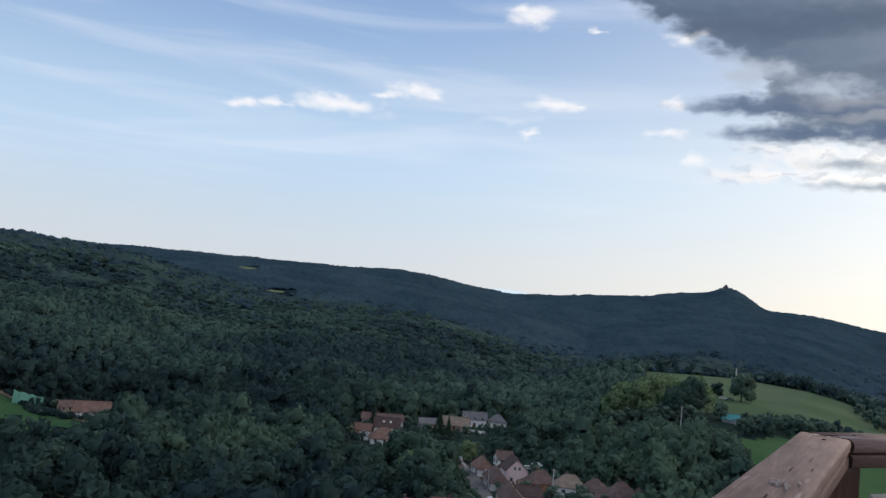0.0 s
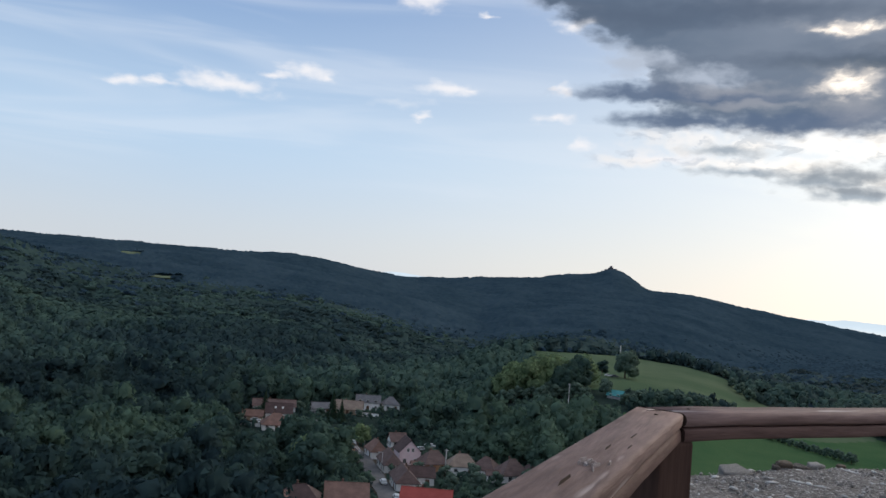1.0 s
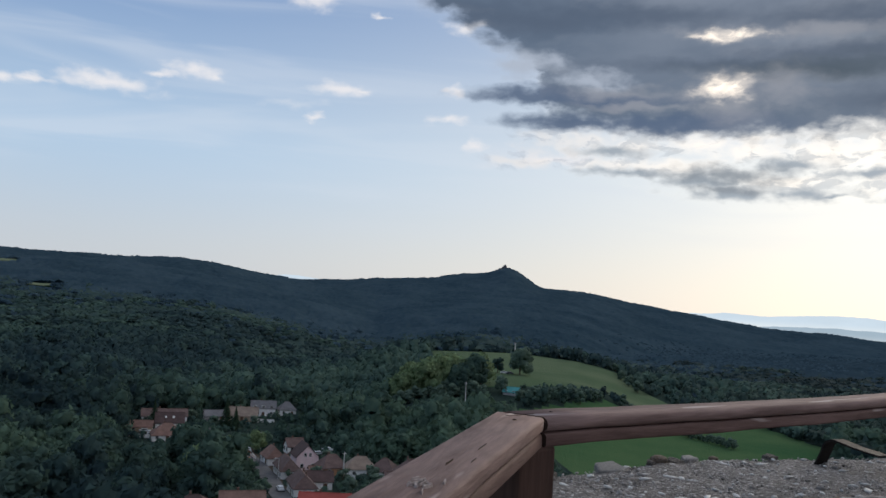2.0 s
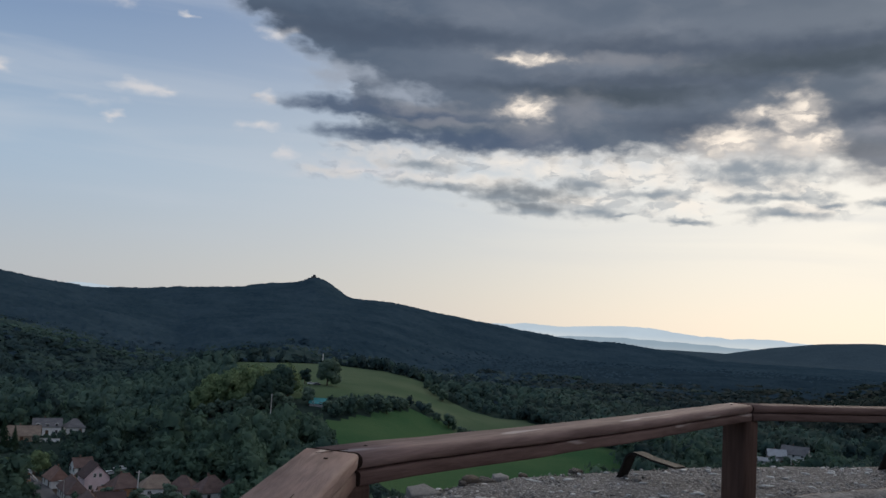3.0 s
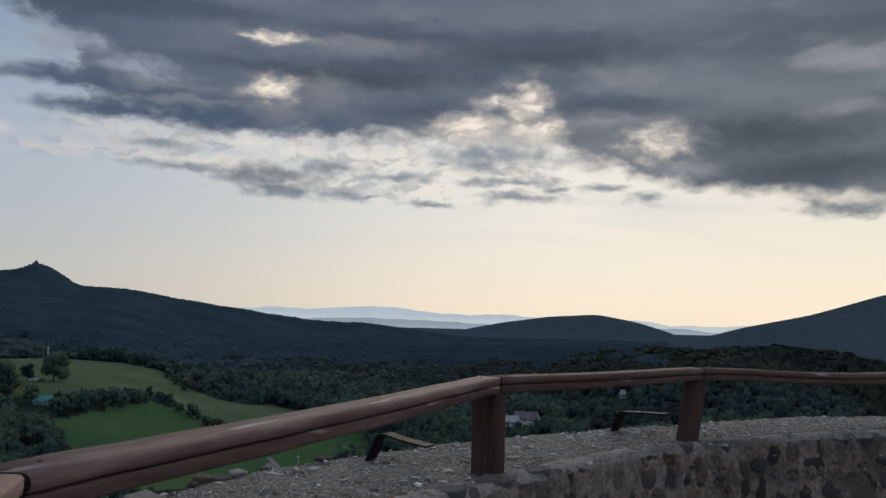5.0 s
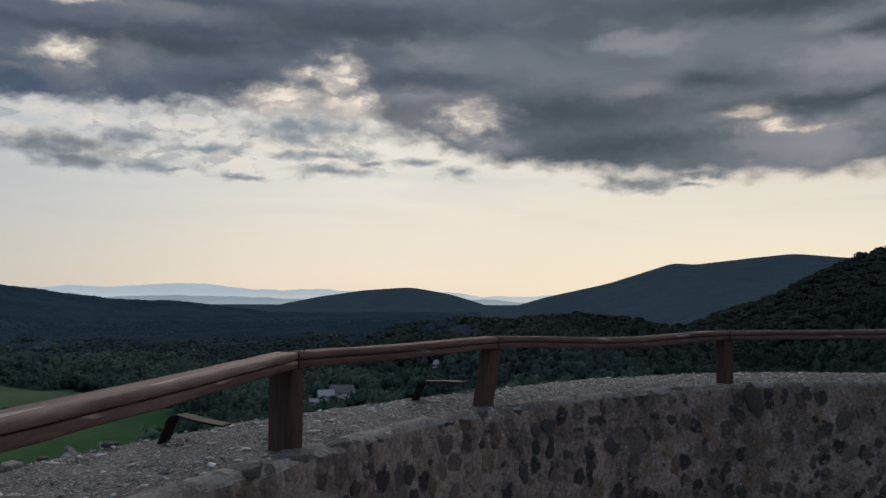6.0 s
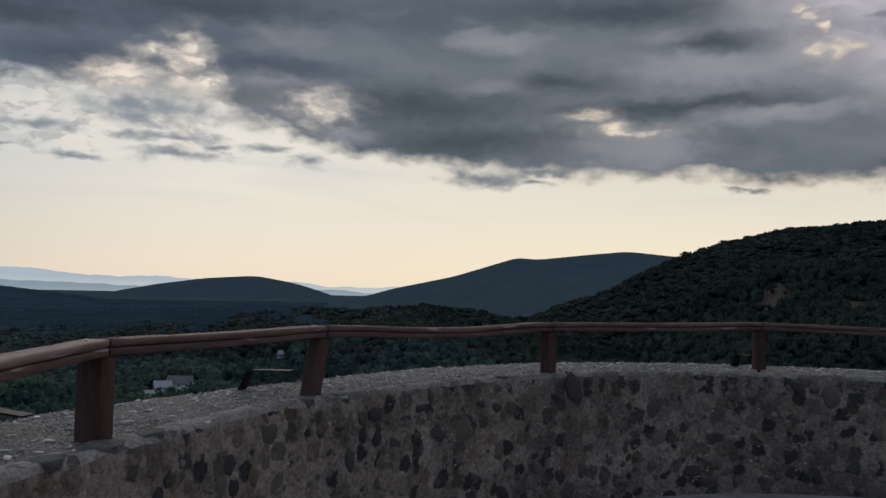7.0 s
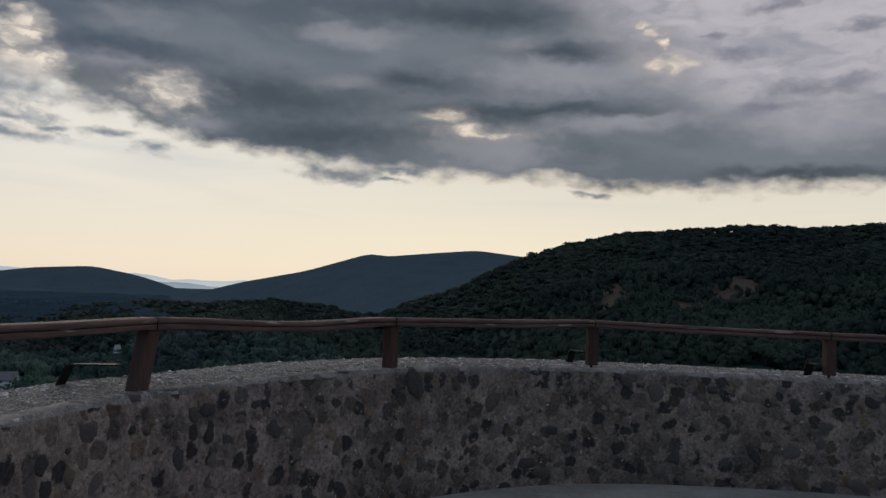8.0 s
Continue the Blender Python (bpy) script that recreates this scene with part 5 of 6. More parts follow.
# ---------------------------------------------------------------- single trees and hedges
def tree_of(name, label, mat, size, seed, lumps=9, cards=300, tall=1.0, group="", tone=0.45):
    rs = np.random.RandomState(seed)
    top = new(name)
    bm = bmesh.new()
    bmesh.ops.create_cone(bm, cap_ends=True, segments=8, radius1=0.035 * size, radius2=0.015 * size, depth=size * 0.6,
                          matrix=Matrix.Translation((0, 0, size * 0.27)))
    for k in range(4):
        a = k * 1.7
        bmesh.ops.create_cone(bm, cap_ends=True, segments=5, radius1=0.014 * size, radius2=0.005 * size, depth=size * 0.35,
                              matrix=Matrix.Translation((math.cos(a) * size * 0.1, math.sin(a) * size * 0.1, size * (0.42 + 0.05 * k))) @ Euler((0.6 * math.sin(-a), 0.6 * math.cos(a), 0)).to_matrix().to_4x4())
    part("trunk", bm, MAT["bark"], top)
    v, f = crown(rs, lumps, ICO1, cards * 2, 0.62, tall)
    ob = new("crown", mesh_from("crown", v * size, f, mat))
    ob.data.attributes.new("tone", "FLOAT", "POINT").data.foreach_set("value", np.full(len(v), tone, np.float32))
    ob.parent = top
    return tagged(top, label, "tree", group)


def stand(ob, a, r, turn=0.0, scale=1.0):
    x, y = at_site(a, r)
    ob.matrix_world = pose(x, y, height(x, y) - 0.3, 0, 0, turn) @ Matrix.Scale(scale, 4)
    return ob


def copy_tree(ob, a, r, turn, scale):
    x, y = at_site(a, r)
    c = copy_thing(ob, pose(x, y, height(x, y) - 0.3, 0, 0, turn))
    c.scale = (scale, scale, scale)
    return c


stand(tree_of("tree", "round dark green tree alone on the meadow", MAT["hedge_leaves"], 15, 31), 18.17, 482)
stand(tree_of("tree", "small dark tree on the meadow", MAT["leaves"], 8, 32, 6, 200, 1.1), 16.68, 486)
hedge_tree = stand(tree_of("hedge_tree", "dense dark green hedgerow tree", MAT["hedge_leaves"], 8, 33, 7, 220, 1.0, "hedgerow trees"), 17.0, 400)
rs_ = np.random.RandomState(9)
for u in np.linspace(0.06, 1, 17):
    copy_tree(hedge_tree, 17.9 + 5.6 * u, 388 + 42 * u + rs_.uniform(-3, 3), rs_.uniform(0, 360), rs_.uniform(0.5, 0.75))
for a, r in ((25.0, 446), (25.7, 440), (26.5, 436), (27.4, 424), (24.9, 575), (25.4, 560), (26.0, 545), (23.8, 610), (24.5, 606), (22.3, 408)):
    copy_tree(hedge_tree, a, r, rs_.uniform(0, 360), rs_.uniform(0.6, 1.0))
for u in np.linspace(0, 1, 16):
    copy_tree(hedge_tree, 26.9 + 5.1 * u, 436 - 42 * u, rs_.uniform(0, 360), rs_.uniform(0.35, 0.65))
for u in np.linspace(0, 1, 14):
    copy_tree(hedge_tree, 9.3 + 6.4 * u, 392 + rs_.uniform(-5, 5), rs_.uniform(0, 360), rs_.uniform(0.6, 0.95))
light_tree = stand(tree_of("light_tree", "yellow-green broadleaf tree at the wood's edge", MAT["leaves_light"], 14, 34, 9, 320, 1.1, "light green trees"), 11.2, 406)
for a, r, k in ((12.1, 400, 1.1), (13.0, 405, 1.15), (10.3, 402, 0.95), (10.8, 412, 1.05), (12.6, 414, 1.1), (9.6, 408, 0.8), (15.6, 424, 1.0), (-2.7, 253, 0.75), (0.9, 312, 0.5), (-1.0, 300, 0.5), (13.7, 412, 1.1)):
    copy_tree(light_tree, a, r, rs_.uniform(0, 360), k)
dark_tree = stand(tree_of("dark_tree", "big dark green tree at the wood's edge", MAT["leaves"], 13, 35, 11, 420, 1.1, "big dark trees", 0.65), 14.6, 402)
for a, r, k in ((14.1, 396, 0.95), (15.2, 410, 1.15), (-3.6, 272, 1.0), (-5.2, 268, 0.7), (-1.6, 262, 0.8), (-4.4, 285, 0.6), (-6.4, 262, 0.65), (-0.6, 272, 0.75)):
    copy_tree(dark_tree, a, r, rs_.uniform(0, 360), k)
garden_tree = stand(tree_of("garden_tree", "small green garden tree between the houses", MAT["hedge_leaves"], 4.6, 36, 6, 120, 1.0, "garden trees", 0.65), 4.9, 262)
for a, r, k in ((6.7, 255, 1.1), (8.6, 258, 1.2), (10.2, 252, 1.0), (7.2, 240, 1.2), (9.0, 243, 1.3), (12.3, 252, 1.2), (3.3, 292, 0.8), (5.6, 290, 1.0), (6.9, 281, 0.9), (8.3, 278, 0.9),
                (1.2, 236, 0.9), (-1.2, 222, 0.9), (-3.0, 345, 0.9), (-2.0, 362, 1.1), (0.6, 372, 0.8), (2.0, 388, 0.8), (-5.9, 362, 0.9), (-7.2, 340, 1.0), (-3.4, 380, 1.1), (-25.8, 372, 0.9), (-22.8, 352, 1.0),
                (48.1, 434, 1.0), (49.6, 438, 1.1), (46.4, 436, 1.1)):
    copy_tree(garden_tree, a, r, rs_.uniform(0, 360), k)


# low scrub, vines and vegetable rows between the houses
rs_ = np.random.RandomState(12)
gx, gy = [], []
for shape in HAMLETS[:2] + HAMLETS[4:5]:
    lo_a, hi_a = min(q[0] for q in shape), max(q[0] for q in shape)
    lo_r, hi_r = min(q[1] for q in shape), max(q[1] for q in shape)
    a_, r_ = np.radians(rs_.uniform(lo_a, hi_a, 900)), rs_.uniform(lo_r, hi_r, 900)
    x_, y_ = r_ * np.sin(a_), r_ * np.cos(a_)
    ok = inside(x_, y_, shape) & ~open_ground(x_, y_, ROADS)
    gx.append(x_[ok])
    gy.append(y_[ok])
gx, gy = np.concatenate(gx), np.concatenate(gy)
for ob in [o for o in bpy.data.objects if o.name.startswith("house")]:
    p = ob.matrix_world.translation
    ok = np.hypot(gx - p.x, gy - p.y) > 7.5
    gx, gy = gx[ok], gy[ok]
scrub_p = np.stack([gx, gy, land(gx, gy)[0]], 1)
plant("garden_scrub", scrub_p, rs_.uniform(1.0, 2.7, len(scrub_p)), mid_protos, MAT["leaves"], "green garden bushes and small trees between the houses", 14, 0.4)


def spruce(a, r, size):
    """A dark conifer of drooping tiers."""
    rs = np.random.RandomState(int(r))
    top = new("spruce")
    bm = bmesh.new()
    bmesh.ops.create_cone(bm, cap_ends=True, segments=7, radius1=0.02 * size, radius2=0.006 * size, depth=size, matrix=Matrix.Translation((0, 0, size / 2)))
    part("trunk", bm, MAT["bark"], top)
    vs, fs, at = [], [], 0
    for tier in range(12):
        z, wide = size * (0.1 + 0.075 * tier), size * 0.24 * (1 - tier / 12.5)
        for k in range(13):
            a_ = k * 6.283 / 13 + tier * 0.4 + rs.uniform(-0.2, 0.2)
            w = wide * rs.uniform(0.75, 1.15)
            c, s_ = math.cos(a_), math.sin(a_)
            q = np.array([[0, 0, z + 0.09 * size], [c * w - s_ * w * 0.28, s_ * w + c * w * 0.28, z - 0.02 * size], [c * w * 1.15, s_ * w * 1.15, z - 0.035 * size], [c * w + s_ * w * 0.28, s_ * w - c * w * 0.28, z - 0.02 * size]])
            vs.append(q)
            fs.append(np.array([[0, 1, 2], [0, 2, 3]]) + at)
            at += 4
    ob = new("crown", mesh_from("crown", np.concatenate(vs), np.concatenate(fs), MAT["conifer"]))
    ob.parent = top
    return stand(tagged(top, "dark pointed spruce tree beside the houses", "tree", "spruces"), a, r)


for a, r, size in ((-1.2, 360, 13), (-0.6, 356, 10), (-5.7, 362, 11), (3.9, 384, 12), (7.0, 384, 15), (6.2, 390, 12)):
    spruce(a, r, size)


# ---------------------------------------------------------------- poles, cars, tent, ruin
MAT["pole"] = material("pole_paint", (0.50, 0.50, 0.49), (0.66, 0.66, 0.64), 2.0, 0.6)


def pole(a, r, tall, label, arms=1, thick=0.22):
    top = new("utility_pole")
    bm = bmesh.new()
    bmesh.ops.create_cone(bm, cap_ends=True, segments=10, radius1=thick, radius2=thick * 0.7, depth=tall, matrix=Matrix.Translation((0, 0, tall / 2 - 0.3)))
    part("shaft", bm, MAT["pole"], top)
    for k in range(arms):
        bm = bmesh.new()
        box(bm, (0, 0, tall - 0.8 - 0.8 * k), (1.5, 0.12, 0.12), 0, 0.02)
        part("crossarm", bm, MAT["pole"], top)
    return stand(tagged(top, label, "pole", "utility poles"), a, r, -a)


pole(17.77, 605, 9.0, "tall pale pole standing on the hill meadow", 0, 0.5)
pole(5.09, 392, 9.0, "pale utility pole among the trees")
pole(14.6, 380, 10.0, "pale utility pole at the wood's edge")
pole(6.7, 262, 9.0, "pale utility pole between the houses")
pole(31.5, 300, 7.5, "thin pale pole by the meadow")
pole(33.4, 305, 7.5, "thin pale pole by the meadow")

MAT["tyre"] = material("tyre_rubber", (0.015, 0.015, 0.015), (0.03, 0.03, 0.03), 5.0, 0.8)
MAT["car_pale"] = material("pale_car_paint", (0.55, 0.58, 0.60), (0.62, 0.64, 0.66), 1.0, 0.3)
MAT["car_dark"] = material("dark_car_paint", (0.05, 0.06, 0.08), (0.07, 0.08, 0.10), 1.0, 0.3)


def car(a, r, turn, mat, label):
    top = new("car")
    bm = bmesh.new()
    box(bm, (0, 0, 0.62), (4.2, 1.7, 0.62), 0, 0.14)
    box(bm, (-0.2, 0, 1.15), (2.3, 1.5, 0.56), 0, 0.16)
    part("body", bm, mat, top, "", True)
    bm = bmesh.new()
    box(bm, (-0.2, 0, 1.16), (2.05, 1.54, 0.36), 0, 0.05)
    part("windows", bm, MAT["pane"], top)
    for x in (-1.3, 1.3):
        for y in (-0.78, 0.78):
            bm = bmesh.new()
            bmesh.ops.create_cone(bm, cap_ends=True, segments=16, radius1=0.32, radius2=0.32, depth=0.22, matrix=Matrix.Translation((x, y, 0.32)) @ Matrix.Rotation(radians(90), 4, "X"))
            part("wheel", bm, MAT["tyre"], top)
    x, y = at_site(a, r)
    top.matrix_world = pose(x, y, height(x, y) + 0.37, 0, 0, turn)
    return tagged(top, label, "car", "parked cars")


car(-24.45, 352, 40, MAT["car_pale"], "pale parked car beside the track")
car(4.95, 305, 20, MAT["car_pale"], "white car parked behind the pink house")
car(5.55, 312, -35, MAT["car_pale"], "white car parked at the wood's edge")
car(0.35, 311, 100, MAT["car_pale"], "pale blue parked car on the street")
car(3.6, 222, 95, MAT["car_pale"], "white parked car on the street")
car(6.0, 284, 10, MAT["car_pale"], "white parked car behind the pink house")
car(6.6, 280, 0, MAT["car_dark"], "dark parked car behind the pink house")
car(17.1, 476, -10, MAT["car_pale"], "pale parked car under the meadow tree")
car(17.5, 474, 5, MAT["car_dark"], "dark parked car under the meadow tree")


car(-6.22, 346, 10, MAT["car_pale"], "white parked van beside the outbuilding")
car(-5.72, 342, 6, MAT["car_pale"], "white parked car beside the hipped house")
car(1.35, 296, 98, MAT["car_dark"], "dark parked car on the street")
car(2.62, 246, 97, MAT["car_pale"], "pale parked car along the street houses")


def low_wall(a0, r0, a1, r1, high, label):
    """A plastered garden wall with a coping, between two places."""
    p, q = Vector(at_site(a0, r0)), Vector(at_site(a1, r1))
    d, mid = q - p, (p + q) / 2
    top = new("garden_wall")
    bm = bmesh.new()
    box(bm, (0, 0, high / 2 - 0.5), (d.length, 0.3, high + 1.0), 0, 0.03)
    part("wall_body", bm, WALLS["white"], top)
    bm = bmesh.new()
    box(bm, (0, 0, high + 0.05), (d.length + 0.1, 0.42, 0.1), 0, 0.02)
    part("coping", bm, WALLS["grey"], top)
    top.matrix_world = pose(mid.x, mid.y, height(mid.x, mid.y), 0, 0, math.degrees(math.atan2(d.y, d.x)))
    return tagged(top, label, "wall", "garden walls")


low_wall(0.16, 316, 0.86, 297, 1.2, "low white garden wall beside the street")
low_wall(0.6, 376, 1.9, 374, 1.3, "low white garden wall below the houses")
low_wall(4.2, 262, 5.3, 261, 1.2, "low white yard wall between the houses")
low_wall(6.9, 264, 8.9, 262, 1.1, "low white garden wall before the hipped house")
low_wall(-7.4, 338, -5.9, 336, 1.2, "low white yard wall beside the outbuilding")


def street_lamp(a, r):
    top = new("street_lamp")
    bm = bmesh.new()
    bmesh.ops.create_cone(bm, cap_ends=True, segments=10, radius1=0.09, radius2=0.06, depth=7.0, matrix=Matrix.Translation((0, 0, 3.3)))
    part("post", bm, MAT["pole"], top)
    bm = bmesh.new()
    box(bm, (0.5, 0, 6.75), (1.1, 0.07, 0.07), 0, 0.01)
    part("arm", bm, MAT["pole"], top)
    bm = bmesh.new()
    box(bm, (1.1, 0, 6.7), (0.7, 0.35, 0.2), 0, 0.06)
    part("lamp_head", bm, MAT["car_pale"], top)
    return stand(tagged(top, "street lamp with a white head, switched off", "lamp", "street lamps"), a, r, 160)


street_lamp(1.14, 314)
street_lamp(2.4, 262)


def tent():
    """A green net slung over a frame."""
    bm = bmesh.new()
    rows = []
    for k in range(9):
        u = k / 8
        tall = 5.2 * (1 - 0.55 * u) * (0.92 + 0.08 * math.cos(u * 20))
        rows.append([bm.verts.new((u * 11 - 5.5, y * (4.2 - u), max(0.0, tall * (1 - abs(y)) ** 0.9) + 0.02)) for y in (-1, -0.6, -0.25, 0, 0.25, 0.6, 1)])
    for a, b in zip(rows, rows[1:]):
        for k in range(6):
            bm.faces.new((a[k], a[k + 1], b[k + 1], b[k]))
    for row in (rows[0], rows[-1]):
        bm.faces.new(row)
    bmesh.ops.recalc_face_normals(bm, faces=bm.faces[:])
    bmesh.ops.solidify(bm, geom=bm.faces[:], thickness=0.08)
    ob = part("net_tent", bm, MAT["net"], None, "", False)
    x, y = at_site(-27.3, 378)
    ob.matrix_world = pose(x, y, height(x, y) - 0.1, 0, 0, 20)
    return tagged(ob, "sagging green net tent on the meadow edge", "tent")


MAT["net"] = material("green_net", (0.07, 0.20, 0.15), (0.13, 0.30, 0.23), 0.8, 0.9, 0.5, 2.0)
tent()

MAT["ruin"] = material("ruin_stone", (0.07, 0.075, 0.085), (0.12, 0.125, 0.135), 0.2, 0.9, 0.5, 1.0)


def ruin():
    """The broken castle on the far summit."""
    top = new("castle_ruin")
    for name, c, size, turn in (("keep", (-1, 0, 3), (6, 6, 16), 20), ("bastion", (-2, 1, 1), (13, 9, 12), 8), ("wall", (9, 3, -2), (14, 3, 11), -12), ("wall", (-12, 2, -3), (12, 3, 10), 24),
                                ("tower", (30, 0, -10), (5, 5, 14), 5), ("wall", (-22, 0, -7), (8, 3, 9), 10), ("wall", (20, 4, -7), (12, 3, 9), -20)):
        bm = bmesh.new()
        bmesh.ops.create_cube(bm, size=1.0)
        bmesh.ops.subdivide_edges(bm, edges=bm.edges[:], cuts=5, use_grid_fill=True)
        rs = random.Random(name + str(c[0]))
        for v in bm.verts:
            broken = 0.28 * noise.noise((v.co.x * 3 + c[0], v.co.y * 3, 0)) if v.co.z > 0.45 else 0.0
            v.co.z += broken
            v.co.x += rs.uniform(-0.015, 0.015)
            v.co = Vector((v.co.x * size[0], v.co.y * size[1], v.co.z * size[2]))
        bmesh.ops.rotate(bm, verts=bm.verts[:], cent=(0, 0, 0), matrix=Matrix.Rotation(radians(turn), 3, "Z"))
        bmesh.ops.translate(bm, verts=bm.verts[:], vec=c)
        part(name, bm, MAT["ruin"], top)
    x, y = at_site(16.8, 2296)
    top.matrix_world = pose(x, y, height(x, y) + 7.5, 0, 0, -16)
    return tagged(top, "ruined stone castle on the wooded far summit", "castle")


ruin()


# ---------------------------------------------------------------- mountains at the edge of sight
def backdrop(name, r, colour, table, foot, foot_z, rise, haze, jag):
    mat = bpy.data.materials.new(name)
    mat.use_nodes = True
    t = mat.node_tree
    t.nodes.clear()
    m, step, mix, noise_tex, xyz, split, vec = shader(t)
    # the sheet glows; air haze is painted into its colour, strongest at the foot
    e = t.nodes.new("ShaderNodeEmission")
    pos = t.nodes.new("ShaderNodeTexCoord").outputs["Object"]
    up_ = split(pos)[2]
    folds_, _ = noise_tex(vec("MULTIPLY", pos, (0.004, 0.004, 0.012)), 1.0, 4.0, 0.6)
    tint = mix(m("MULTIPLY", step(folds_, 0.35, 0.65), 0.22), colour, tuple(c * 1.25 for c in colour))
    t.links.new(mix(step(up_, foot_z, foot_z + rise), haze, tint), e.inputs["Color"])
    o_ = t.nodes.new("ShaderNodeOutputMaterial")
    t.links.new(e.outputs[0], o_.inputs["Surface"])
    a = np.arange(table[0][0], table[-1][0] + 0.1, 0.08)
    up = crest(a, table) + jag * fbm(a * 0.9, a * 0 + r, 8, 5)
    x, y = r * np.sin(np.radians(a)), r * np.cos(np.radians(a))
    n = len(a)
    v = np.concatenate([np.stack([x, y, EYE + r * np.tan(np.radians(up))], 1), np.stack([x, y, np.full(n, foot)], 1)])
    k = np.arange(n - 1)
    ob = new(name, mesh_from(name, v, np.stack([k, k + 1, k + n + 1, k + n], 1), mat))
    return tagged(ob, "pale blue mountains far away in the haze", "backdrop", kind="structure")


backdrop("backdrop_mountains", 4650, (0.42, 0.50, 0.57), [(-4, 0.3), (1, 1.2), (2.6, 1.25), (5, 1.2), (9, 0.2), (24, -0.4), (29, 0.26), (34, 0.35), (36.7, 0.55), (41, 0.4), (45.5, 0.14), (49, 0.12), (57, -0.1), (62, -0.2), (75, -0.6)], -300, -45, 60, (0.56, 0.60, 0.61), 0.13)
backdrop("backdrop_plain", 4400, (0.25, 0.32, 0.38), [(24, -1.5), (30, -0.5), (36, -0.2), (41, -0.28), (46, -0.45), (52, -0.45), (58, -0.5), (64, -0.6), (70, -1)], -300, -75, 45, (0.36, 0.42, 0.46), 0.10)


# ---------------------------------------------------------------- stones of the parapet
def blocks(seed, count):
    """Rough broken flags about 2 across and 2 high: an uneven outline, chipped upper edge and a nearly flat face."""
    rs = np.random.RandomState(seed)
    out = []
    for _ in range(count):
        n = rs.randint(8, 13)
        a = (np.arange(n) + rs.uniform(-0.3, 0.3, n)) * 2 * np.pi / n
        c, w = np.cos(a), np.sin(a)
        r = (np.abs(c) ** 3 + np.abs(w) ** 3) ** (-1 / 3) * rs.uniform(0.62, 1.08, n)
        ring = np.stack([c * r, w * r], 1)
        tilt = rs.uniform(-0.22, 0.22, 2)
        rows = []
        for k, z in ((0.97, -1.0), (1.0, 0.45), (0.94, 0.8), (0.72, 0.95)):
            rows.append(np.c_[ring * k * rs.uniform(0.96, 1.04, (n, 1)), z + ring @ tilt * (z > 0) + rs.uniform(-0.07, 0.07, n) * (z > 0)])
        v = np.concatenate(rows + [np.array([[0, 0, 1.0]])])
        f = []
        for j in range(3):
            for k in range(n):
                p, q = j * n + k, j * n + (k + 1) % n
                f += [[p, q, q + n], [p, q + n, p + n]]
        f += [[3 * n + k, 3 * n + (k + 1) % n, 4 * n] for k in range(n)]
        out.append((v, np.array(f)))
    return out


